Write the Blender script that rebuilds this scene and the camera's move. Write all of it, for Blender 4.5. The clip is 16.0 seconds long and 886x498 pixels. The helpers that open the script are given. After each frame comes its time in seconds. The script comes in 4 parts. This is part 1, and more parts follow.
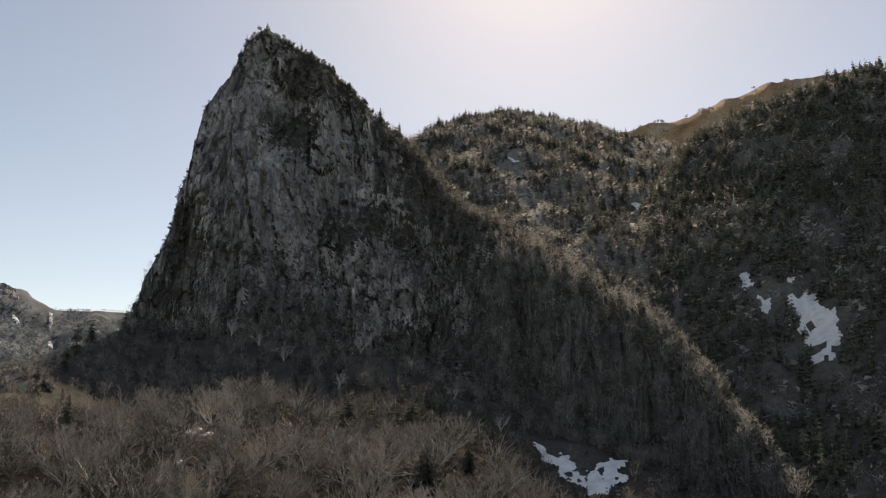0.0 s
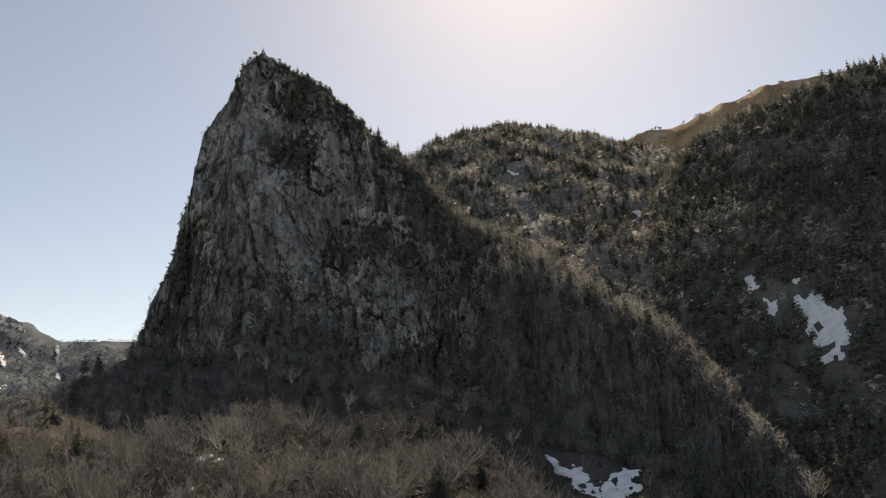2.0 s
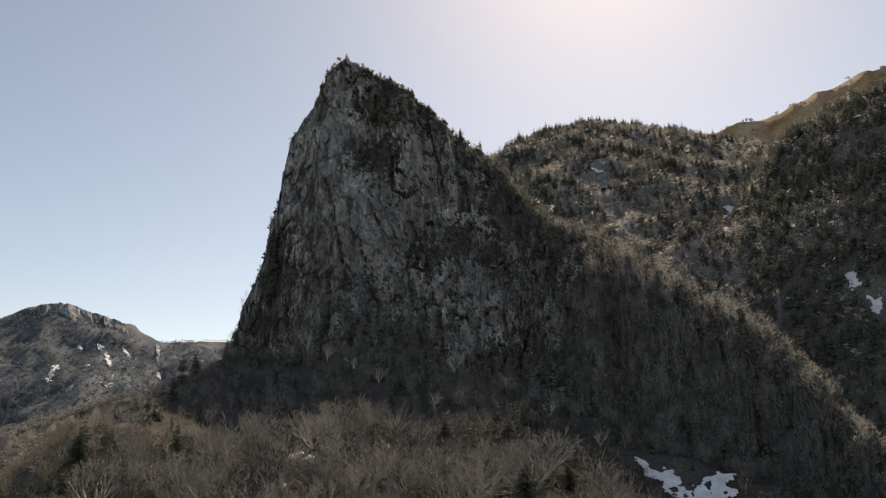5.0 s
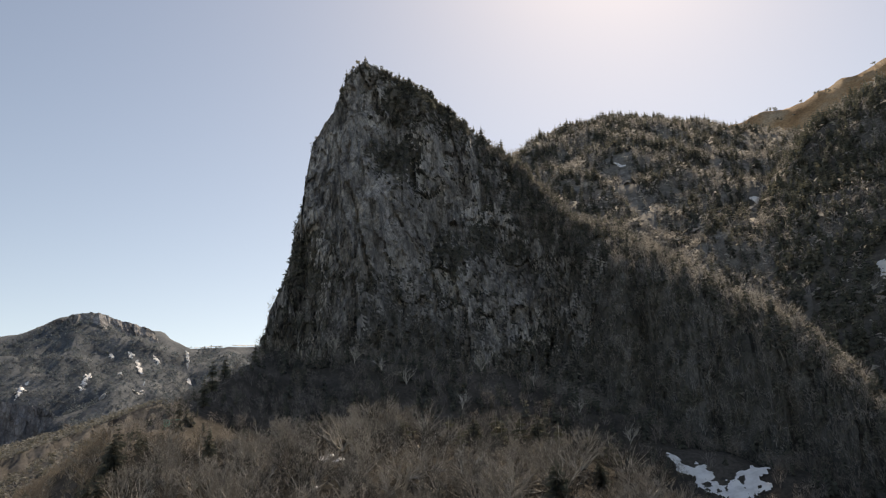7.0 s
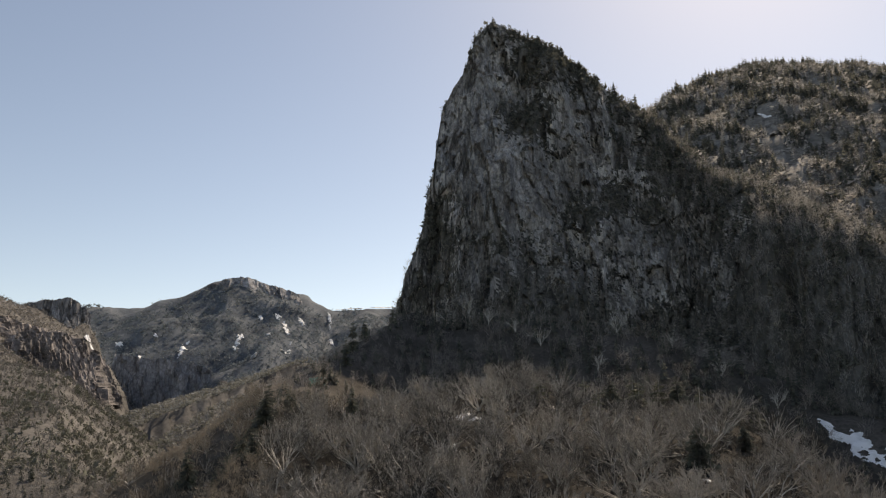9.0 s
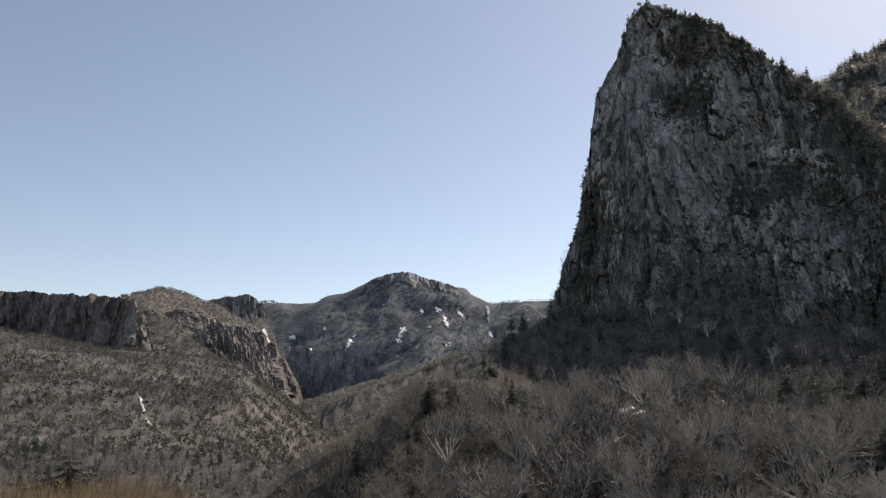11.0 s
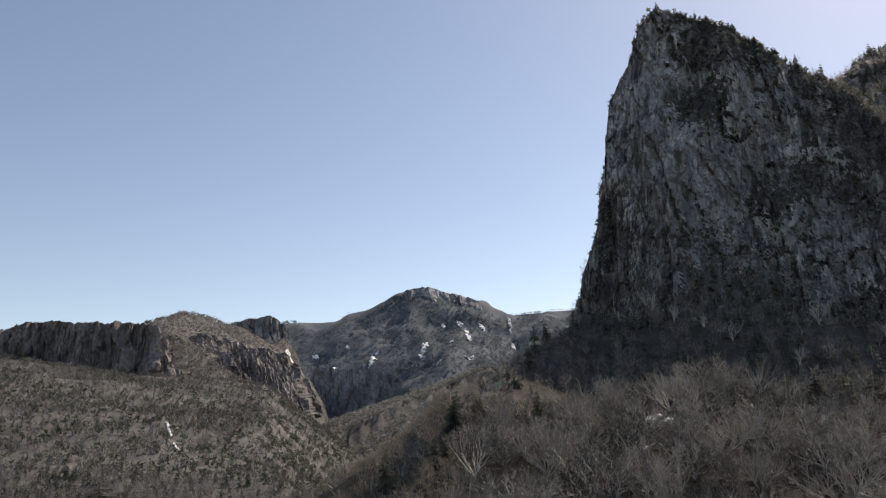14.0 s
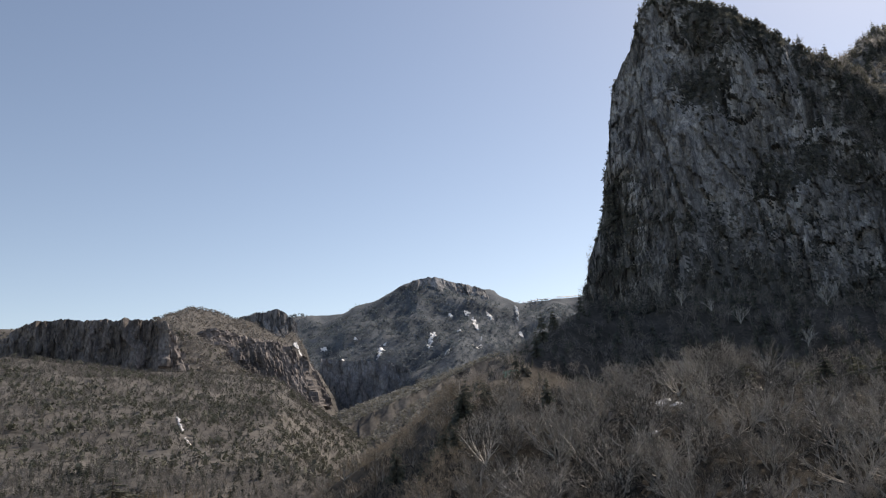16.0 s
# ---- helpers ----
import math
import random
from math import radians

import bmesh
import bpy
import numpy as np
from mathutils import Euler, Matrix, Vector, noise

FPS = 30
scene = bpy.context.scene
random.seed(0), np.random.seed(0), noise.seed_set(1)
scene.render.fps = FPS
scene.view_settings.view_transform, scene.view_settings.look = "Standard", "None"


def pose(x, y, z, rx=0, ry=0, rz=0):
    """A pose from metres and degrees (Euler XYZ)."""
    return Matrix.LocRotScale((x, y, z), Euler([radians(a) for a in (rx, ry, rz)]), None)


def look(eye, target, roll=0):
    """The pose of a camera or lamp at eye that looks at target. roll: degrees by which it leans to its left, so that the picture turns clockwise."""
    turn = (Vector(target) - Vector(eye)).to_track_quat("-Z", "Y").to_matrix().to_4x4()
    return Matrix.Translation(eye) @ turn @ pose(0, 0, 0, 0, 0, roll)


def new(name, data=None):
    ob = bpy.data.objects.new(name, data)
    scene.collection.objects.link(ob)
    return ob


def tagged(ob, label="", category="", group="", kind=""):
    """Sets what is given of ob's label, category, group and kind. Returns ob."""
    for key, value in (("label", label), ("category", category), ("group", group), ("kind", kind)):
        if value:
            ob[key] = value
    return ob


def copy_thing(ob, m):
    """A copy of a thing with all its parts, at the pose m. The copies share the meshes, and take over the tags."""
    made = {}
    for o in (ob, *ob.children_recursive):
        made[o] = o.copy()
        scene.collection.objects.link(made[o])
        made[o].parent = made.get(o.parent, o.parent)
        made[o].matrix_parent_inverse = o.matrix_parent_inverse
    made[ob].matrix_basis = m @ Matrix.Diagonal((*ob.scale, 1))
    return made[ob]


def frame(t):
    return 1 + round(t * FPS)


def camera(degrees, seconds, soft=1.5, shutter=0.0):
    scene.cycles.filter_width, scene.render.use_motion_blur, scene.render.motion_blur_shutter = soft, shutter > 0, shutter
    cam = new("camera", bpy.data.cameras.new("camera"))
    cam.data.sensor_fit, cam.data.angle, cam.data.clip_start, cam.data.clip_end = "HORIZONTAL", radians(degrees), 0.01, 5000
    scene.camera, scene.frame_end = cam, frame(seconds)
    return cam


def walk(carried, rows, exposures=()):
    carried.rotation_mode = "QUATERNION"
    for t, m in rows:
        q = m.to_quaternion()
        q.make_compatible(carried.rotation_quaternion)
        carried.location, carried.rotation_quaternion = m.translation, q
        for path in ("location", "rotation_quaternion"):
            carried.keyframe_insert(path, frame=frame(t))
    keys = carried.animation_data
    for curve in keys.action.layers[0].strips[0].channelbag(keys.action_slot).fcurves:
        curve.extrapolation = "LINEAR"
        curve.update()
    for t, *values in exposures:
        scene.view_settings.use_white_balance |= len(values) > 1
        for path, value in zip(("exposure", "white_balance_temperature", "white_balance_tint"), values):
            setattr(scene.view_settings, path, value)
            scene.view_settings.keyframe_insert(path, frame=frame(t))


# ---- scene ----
EYE = 1.6
cam = camera(59.1, 16.0, soft=1.2)
PATH = [
    (0.0, pose(0, 0, EYE, 104.715, -0.217, -0.094)),
    (0.5, pose(0, 0, EYE, 104.913, 1.492, 0.496)),
    (1.0, pose(0, 0, EYE, 105.471, 1.861, 0.495)),
    (1.5, pose(0, 0, EYE, 105.703, 2.080, 0.585)),
    (2.0, pose(0, 0, EYE, 105.886, 2.032, 0.759)),
    (2.5, pose(0, 0, EYE, 105.898, 1.418, 1.563)),
    (3.0, pose(0, 0, EYE, 105.693, 0.272, 4.333)),
    (3.5, pose(0, 0, EYE, 105.007, -3.124, 5.108)),
    (4.0, pose(0, 0, EYE, 105.031, -2.236, 5.600)),
    (4.2, pose(0, 0, EYE, 105.065, -1.010, 5.873)),
    (6.3, pose(0, 0, EYE, 107.917, 2.016, 7.369)),
    (6.5, pose(0, 0, EYE, 106.600, 2.347, 7.499)),
    (7.0, pose(0, 0, EYE, 106.105, 2.212, 9.010)),
    (7.5, pose(0, 0, EYE, 106.215, 1.608, 13.384)),
    (8.0, pose(0, 0, EYE, 106.188, 2.424, 14.172)),
    (8.5, pose(0, 0, EYE, 105.994, 2.176, 14.395)),
    (9.0, pose(0, 0, EYE, 103.576, 0.815, 18.625)),
    (9.5, pose(0, 0, EYE, 102.550, 0.215, 22.216)),
    (10.0, pose(0, 0, EYE, 102.156, -0.992, 27.175)),
    (10.2, pose(0, 0, EYE, 102.022, -1.141, 28.256)),
    (12.5, pose(0, 0, EYE, 105.030, 0.460, 31.933)),
    (13.0, pose(0, 0, EYE, 104.800, 0.706, 31.927)),
    (13.5, pose(0, 0, EYE, 104.469, 0.917, 31.928)),
    (14.0, pose(0, 0, EYE, 104.119, 1.683, 31.992)),
    (14.5, pose(0, 0, EYE, 103.848, 0.985, 31.725)),
    (15.0, pose(0, 0, EYE, 103.734, 0.841, 31.736)),
    (15.5, pose(0, 0, EYE, 103.659, 1.063, 31.856)),
    (16.0, pose(0, 0, EYE, 103.399, 2.892, 32.711)),
]
EXPOSURES = [(0.0, 0.34, 9600, 14), (8.0, 0.36, 9200, 14), (12.5, 0.36, 7900, 14), (16.0, 0.3, 7900, 14)]
walk(cam, PATH, EXPOSURES)

# ---- world and sun ----
SUN_AZ, SUN_EL = 8.0, 43.0      # degrees to the right of +y, and above the horizon
world = bpy.data.worlds.new("sky")
scene.world = world
world.use_nodes = True
wn = world.node_tree.nodes
sky = wn.new("ShaderNodeTexSky")
sky.sky_type = 'NISHITA'
sky.sun_disc = False
sky.sun_elevation, sky.sun_rotation = radians(SUN_EL), radians(SUN_AZ)
sky.altitude, sky.air_density, sky.dust_density, sky.ozone_density = 1500, 1.0, 1.0, 1.0
wn["Background"].inputs["Strength"].default_value = 0.125
world.node_tree.links.new(sky.outputs[0], wn["Background"].inputs["Color"])

sun_data = bpy.data.lights.new("sun", 'SUN')
sun_data.energy, sun_data.angle, sun_data.color = 4.2, radians(0.6), (1.0, 0.965, 0.92)
sun = new("sun", sun_data)
_a, _e = radians(SUN_AZ), radians(SUN_EL)
sun.matrix_world = look((800 * math.sin(_a), 800 * math.cos(_a), 900 * math.tan(_e)),
                        (0, 0, 900 * math.tan(_e) - 800 * math.tan(_e)))

# ---- noise ----
_rng = np.random.default_rng(7)
_PERM = np.tile(_rng.permutation(256), 3)
_GRAD = _rng.normal(size=(256, 3))
_GRAD /= np.linalg.norm(_GRAD, axis=1)[:, None]


def pnoise(x, y, z):
    """Gradient noise, about -0.7 to 0.7, of arrays."""
    xi, yi, zi = np.floor(x).astype(int), np.floor(y).astype(int), np.floor(z).astype(int)
    fx, fy, fz = x - xi, y - yi, z - zi
    u, v, w = (a * a * a * (a * (a * 6 - 15) + 10) for a in (fx, fy, fz))
    out = 0
    for dx in (0, 1):
        for dy in (0, 1):
            for dz in (0, 1):
                g = _GRAD[_PERM[_PERM[_PERM[(xi + dx) & 255] + ((yi + dy) & 255)] + ((zi + dz) & 255)]]
                dot = g[..., 0] * (fx - dx) + g[..., 1] * (fy - dy) + g[..., 2] * (fz - dz)
                out = out + dot * (u if dx else 1 - u) * (v if dy else 1 - v) * (w if dz else 1 - w)
    return out


def fbm(x, y, z, octaves=4, gain=0.5, ridged=False):
    out, amp = 0, 1.0
    for k in range(octaves):
        n = pnoise(x + 17.3 * k, y - 9.1 * k, z + 5.7 * k)
        out = out + amp * (0.5 - 2 * np.abs(n) if ridged else n)
        x, y, z, amp = x * 2.03, y * 2.03, z * 2.03, amp * gain
    return out


def blocks(x, y, z, wide, tall, seed=0.0):
    """Jointed rock: each block has a height and a tilt of its own, about -1 to 1, with sharp steps between."""
    p = np.stack([x / wide + seed, y / wide, z / tall], -1)
    base = np.floor(p).astype(int)
    best = np.full(x.shape, 1e9)
    out = np.zeros(x.shape)
    for dx in (-1, 0, 1):
        for dy in (-1, 0, 1):
            for dz in (-1, 0, 1):
                c = base + np.array([dx, dy, dz])
                k = _PERM[_PERM[_PERM[c[..., 0] & 255] + (c[..., 1] & 255)] + (c[..., 2] & 255)]
                g = _GRAD[k]
                d = p - (c + 0.5 + 0.42 * g)
                q = (d * d).sum(-1)
                near = q < best
                best = np.where(near, q, best)
                out = np.where(near, _GRAD[(k + 91) & 255][..., 0] + 0.9 * (d * g[..., ::-1]).sum(-1), out)
    return out


# ---- landform: crest lines in metres, x right, y ahead, z up ----
PINNACLE = [(-143.1, 313.9, 19.7), (-138.7, 348.4, 62.3), (-138, 354, 79.6), (-134.2, 360.9, 94.7), (-131.1, 367.3, 113.4), (-131.5, 369.3, 125.2), (-128.3, 374.6, 140.3), (-128.9, 378.7, 156.7), (-126.8, 384.6, 180.2), (-117, 395, 206.1), (-112.4, 402.6, 228.6), (-104, 411, 243), (-97.7, 416.7, 240.3), (-89.8, 422.6, 237.6), (-73, 435.9, 231.7), (-56.7, 448.4, 219.6), (-42.7, 460, 208.3), (-27.3, 473.2, 198.4), (-18.9, 471.6, 191.3), (-3.5, 462, 167), (13, 449.8, 143.5), (37.5, 428.4, 124.9), (63.3, 395, 97.6), (82.6, 360.7, 72.9), (93.1, 327, 51.8), (97.7, 302.6, 37.3), (98.7, 283.3, 25.7), (99.2, 268.2, 15.1), (100.8, 248.3, 3), (100.9, 228.7, -12.4), (103, 211.2, -31.4)]
MID_RIDGE = [(-69.7, 797, 318.3), (-31.7, 824.4, 340), (-2.9, 831, 349.2), (31.1, 849.4, 380), (78.1, 858.5, 392.6), (118.8, 866.9, 389.3), (160.3, 873.4, 382.2), (216.2, 873.6, 372.6), (247.1, 885.1, 372.9), (272.2, 890.3, 355.3), (319.1, 901.2, 340.1)]
MID_SPURS = [[(67.6, 859.3, 385.4), (22, 699.7, 249.5), (4.9, 560, 172.8)], [(177.4, 872.1, 379.4), (139.8, 706.3, 242.5), (104.9, 550.1, 141.2)], [(126.3, 865.8, 383.9), (109.2, 721.8, 267.3), (96.4, 582.1, 170.8)], [(32.6, 849.4, 373), (48.8, 698.3, 256.4), (56.4, 537, 156.4)], [(231.2, 875, 367.2), (176.1, 739.3, 263.3), (135, 584.6, 156.8)]]
RIGHT_MOUNTAIN = [(178.3, 583.3, 182.3), (205.1, 595.7, 234.6), (218.9, 585.4, 249.1), (232.3, 574.9, 259.7), (249.1, 556.8, 266.8), (277, 532.2, 267.5), (297.3, 521.2, 270), (318, 508.8, 267.5), (385.7, 459.6, 281.4), (507.9, 355.6, 252.1), (618.2, 165.6, 209.5)]
RIGHT_SPURS = [[(210.3, 593.9, 247.2), (147.9, 477.6, 126.3), (126.9, 379.3, 43.6)], [(290.9, 524.8, 262.5), (238.5, 405, 127.5)], [(385.7, 459.6, 268.7), (289.5, 357.5, 116.3)]]
TAN_HILL = [(251.2, 1181.6, 325.3), (312.6, 1134.7, 420.7), (334.5, 1122.2, 481.9), (369.7, 1098.5, 491.2), (396.2, 1082.8, 493.4), (426, 1065, 490.8), (451.3, 1047.9, 501.3), (485.1, 1026.1, 512.9), (517, 1010.4, 511.7), (624.7, 962, 498)]
FAR_PEAK = [(-2127.6, 1662.3, 333.1), (-1858.9, 1745.6, 341.8), (-1728.3, 1834, 396.2), (-1633.6, 1892.5, 402), (-1525.4, 1980.7, 435.7), (-1440.1, 2019, 461.2), (-1402.6, 2033.1, 479.5), (-1348.7, 2045.4, 488.9), (-1312.8, 2068.6, 486.7), (-1258.2, 2102.3, 466.7), (-1192.6, 2151.6, 437.6), (-1152.8, 2195.8, 398.8), (-1135, 2227.5, 361.9)]
PLATEAU = [(-1333.2, 2405.2, 422.4), (-1222.1, 2430, 437.3), (-1106.8, 2462.7, 441.3), (-1011.4, 2503.4, 443.7), (-744.2, 2595.4, 443.7), (-382.7, 2723.2, 388.1)]
FAR_SPURS = [[(-1343.2, 2037, 475.9), (-1211.6, 1776.1, 326.8), (-1164.4, 1650.6, 249.6)], [(-1220, 2113.1, 440.6), (-1049.7, 1760.9, 275.1), (-980.1, 1580.8, 203.7)], [(-1213.2, 2412.1, 429.2), (-1049.7, 1933.4, 283.4), (-922.2, 1487.3, 154.7), (-816.5, 1161.8, 86), (-738.8, 945.6, 41.4), (-667.9, 810.2, 7.1)], [(-1090.1, 2448.3, 435.7), (-829.4, 1819.9, 247.2), (-635.6, 1247.4, 114.2), (-500, 866, 45.3)], [(-1543.8, 1940.9, 412.2), (-1393.4, 1702.4, 295.1), (-1325.8, 1602.7, 242.3)]]
GORGE_SPUR = [(-606, 1116, 122.7), (-651.4, 1125, 112.5), (-747.2, 1112.4, 80), (-794.5, 1103.8, 69), (-843.8, 1098.3, 50), (-884.4, 1098.1, 30)]
MESA_RIDGE = [(-1174.6, 427.5, 177.3), (-1067, 591.5, 173.1), (-978.9, 711.2, 180.3), (-969.3, 757.3, 189.8), (-1137.1, 947.4, 249.3), (-1142.3, 972.2, 251.3), (-1210.7, 1121.1, 251.1), (-1288.2, 1257.1, 286.7), (-1268.6, 1291, 291.5), (-1257.4, 1315.8, 270.4), (-1198, 1275.7, 207.2), (-1108.3, 1222.3, 172.1), (-1031.6, 1170.2, 138.1)]
LEFT_HILL = [(-1074.7, 349.2, 122), (-1014, 451.5, 121), (-953.3, 528.4, 119), (-897.4, 582.8, 102.7), (-857.8, 614.1, 95.8), (-816, 660.8, 93.5), (-803.6, 736.4, 89.3), (-813.1, 827.4, 70.5), (-836.4, 928.9, 43.1)]
LEFT_SPURS = [[(-898.9, 561.7, 103.7), (-683.8, 452.6, 47.4), (-458.7, 321.2, -0.4), (-339.8, 246.9, -17.5)], [(-800, 695.4, 92.5), (-619.3, 567.5, 39.7), (-435.2, 413, -4.7), (-323.7, 312.6, -22)], [(-1004.9, 447.4, 105.6), (-725, 338.1, 43.5), (-445.5, 227, -7.1)]]
# the brushy shoulder beside the road: degrees right of +y, metres to its brow, height of the brow
SHOULDER = [(-60, 60, -40), (-48, 60, -27), (-42, 60, -15.5), (-38, 62, -9), (-36, 76, -6), (-34, 102, -3.6),
            (-32.3, 126, 1.2), (-30.6, 140, 5.0), (-28, 148, 5.6), (-22.6, 150, 6.0), (-15.4, 150, 9.6), (-8, 144, 7.0), (-2, 138, 6.6),
            (3, 128, 1.4), (6.9, 116, -5.2), (10, 106, -11.5), (14, 100, -19), (22, 90, -36)]
LEFT_FOOT = [(-126.1, 337.2, 58.6), (-122.8, 300.9, 46.7), (-114.1, 244.7, 31.4), (-99.5, 187.2, 16.4), (-86.5, 144, 8.6)]
TALUS = [(-134.8, 317.6, 45.8), (-89.3, 333.2, 50.1), (-30.1, 343.7, 42.7), (17.3, 329.5, 24.7), (43.4, 309, 9.8), (70.2, 281.4, -0.9), (89.6, 246.2, -14.4)]


def ridge(x, y, pts, front, back, blunt=6.0, ends=None):
    """Height of a mountain with that crest line, falling off at two grades; front is on the right of the line's way."""
    best = np.full(x.shape, -1e9)
    n = len(pts) - 1
    for k, ((ax, ay, az), (bx, by, bz)) in enumerate(zip(pts, pts[1:])):
        vx, vy = bx - ax, by - ay
        raw = ((x - ax) * vx + (y - ay) * vy) / (vx * vx + vy * vy)
        t = np.clip(raw, 0, 1)
        dx, dy = x - ax - t * vx, y - ay - t * vy
        d = np.sqrt(dx * dx + dy * dy + blunt * blunt) - blunt
        right = np.clip(0.5 - (vx * dy - vy * dx) / (np.hypot(vx, vy) * 12), 0, 1)
        grade = front * right + back * (1 - right)
        if ends is not None:
            if k == 0:
                grade = np.where(raw < 0, ends, grade)
            if k == n - 1:
                grade = np.where(raw > 1, ends, grade)
        best = np.maximum(best, az + t * (bz - az) - grade * d)
    return best


def smax(a, b, k):
    h = np.clip(0.5 + 0.5 * (a - b) / k, 0, 1)
    return b + (a - b) * h + k * h * (1 - h)


def terrain(x, y, parts=False):
    """Height of the ground, with (parts) the number of the landform that makes it."""
    x, y = np.asarray(x, float), np.asarray(y, float)
    r = np.hypot(x, y)
    zero = np.zeros_like(x)
    rough = fbm(x / 160, y / 160, zero, 5)                      # gullies and knolls
    fine = fbm(x / 22, y / 22, zero + 3.3, 4)
    gully = fbm(x / 75, y / 75, zero + 8.1, 3, ridged=True)
    wide = fbm(x / 330, y / 330, zero + 1.7, 4, ridged=True)
    road = -0.28 * np.maximum(r - 15, 0) + 0.25 * fine * np.clip(r / 15, 0, 1)
    floor = -34 + 6 * rough + 0.01 * np.maximum(r - 900, 0)
    brow = np.array(SHOULDER, float)
    turn = np.degrees(np.arctan2(x, np.maximum(y, 0.01)))
    gap = np.interp(turn, brow[:, 0], brow[:, 1]) - r
    near = np.interp(turn, brow[:, 0], brow[:, 2]) - 0.5 * (np.sqrt(gap * gap + 64) - 8) * np.where(gap > 0, 0.42, 0.9)
    near = np.where(y > 0, near, -60) + 1.2 * fine * np.clip((r - 20) / 30, 0, 1)
    foot = smax(ridge(x, y, LEFT_FOOT, 0.7, 0.62, 4), ridge(x, y, TALUS, 0.62, 0.62, 8, ends=0.8), 6) + 3 * fine + 3 * rough

    def relief(big, small):
        return big * rough + small * fine

    mid = ridge(x, y, MID_RIDGE, 0.73, 0.8, 10, ends=1.2)
    mid = mid - 0.9 * np.maximum(435 - r, 0) - 14 * np.clip(-5 - turn, 0, 30)
    for s in MID_SPURS:
        mid = smax(mid, ridge(x, y, s, 0.82, 0.82, 6), 9)
    rightm = ridge(x, y, RIGHT_MOUNTAIN, 1.14, 0.6, 10)
    for s in RIGHT_SPURS:
        rightm = smax(rightm, ridge(x, y, s, 1.06, 1.06, 8), 14)
    tan_hill = ridge(x, y, TAN_HILL, 0.36, 0.4, 12, ends=1.0) - 1.1 * np.maximum(1080 - r, 0) - 14 * np.clip(13 - turn, 0, 60)
    far = smax(ridge(x, y, FAR_PEAK, 0.62, 0.5, 12), ridge(x, y, PLATEAU, 0.5, 0.05, 12), 8)
    for s in FAR_SPURS:
        far = smax(far, ridge(x, y, s, 0.6, 0.6, 12), 25)
    far = far - 0.7 * np.clip(1930 - r, 0, 260) * np.exp(-((turn + 38.8) / 3.6) ** 4)
    mesa = ridge(x, y, MESA_RIDGE, 0.75, 0.75, 10, ends=2.6) - 42 * np.clip(turn + 43.2 + 1.2 * rough + 0.8 * fine, 0, 12)
    left = ridge(x, y, LEFT_HILL, 0.2, 0.2, 14)
    for s in LEFT_SPURS:
        left = smax(left, ridge(x, y, s, 0.17, 0.17, 20), 14)
    left = left - 10 * np.clip(turn + 44.4 + 1.5 * rough, 0, 14) * np.clip((r - 380) / 260, 0, 1)
    layers = [road, floor, near, foot,
              mid + relief(6, 2) + 20 * (gully - 0.3) * np.clip((np.max(mid) - mid) / 60, 0, 1),
              rightm + relief(6, 2) + 10 * (gully - 0.3) * np.clip((270 - rightm) / 60, 0, 1),
              tan_hill + relief(3, 1.6) + 9 * (gully - 0.3),
              far + relief(8, 2) + (48 * (wide - 0.35) + 16 * (gully - 0.3)) * np.clip((np.where(turn > -28.3, 432, 500) - far) / 130, 0.03, 1),
              mesa + relief(7, 2), left + relief(7, 1.5) * np.clip((108 - left) / 40, 0.15, 1) + 4 * (gully - 0.3),
              ridge(x, y, GORGE_SPUR, 0.7, 0.34, 8, ends=0.8) + relief(4, 1.5)]
    out, which = layers[0], np.zeros(x.shape, int)
    for k, h in enumerate(layers[1:], 1):
        which = np.where(h > out, k, which)
        out = smax(h, out, 1.5 if k == 2 else 4.0)
    return (out, which) if parts else out


def crest(pts, n):
    """n points evenly along a line, softened."""
    p = np.array(pts, float)
    s = np.concatenate([[0], np.cumsum(np.linalg.norm(np.diff(p, axis=0), axis=1))])
    q = np.linspace(0, s[-1], n)
    return np.stack([np.interp(q, s, p[:, k]) for k in range(3)], 1), q


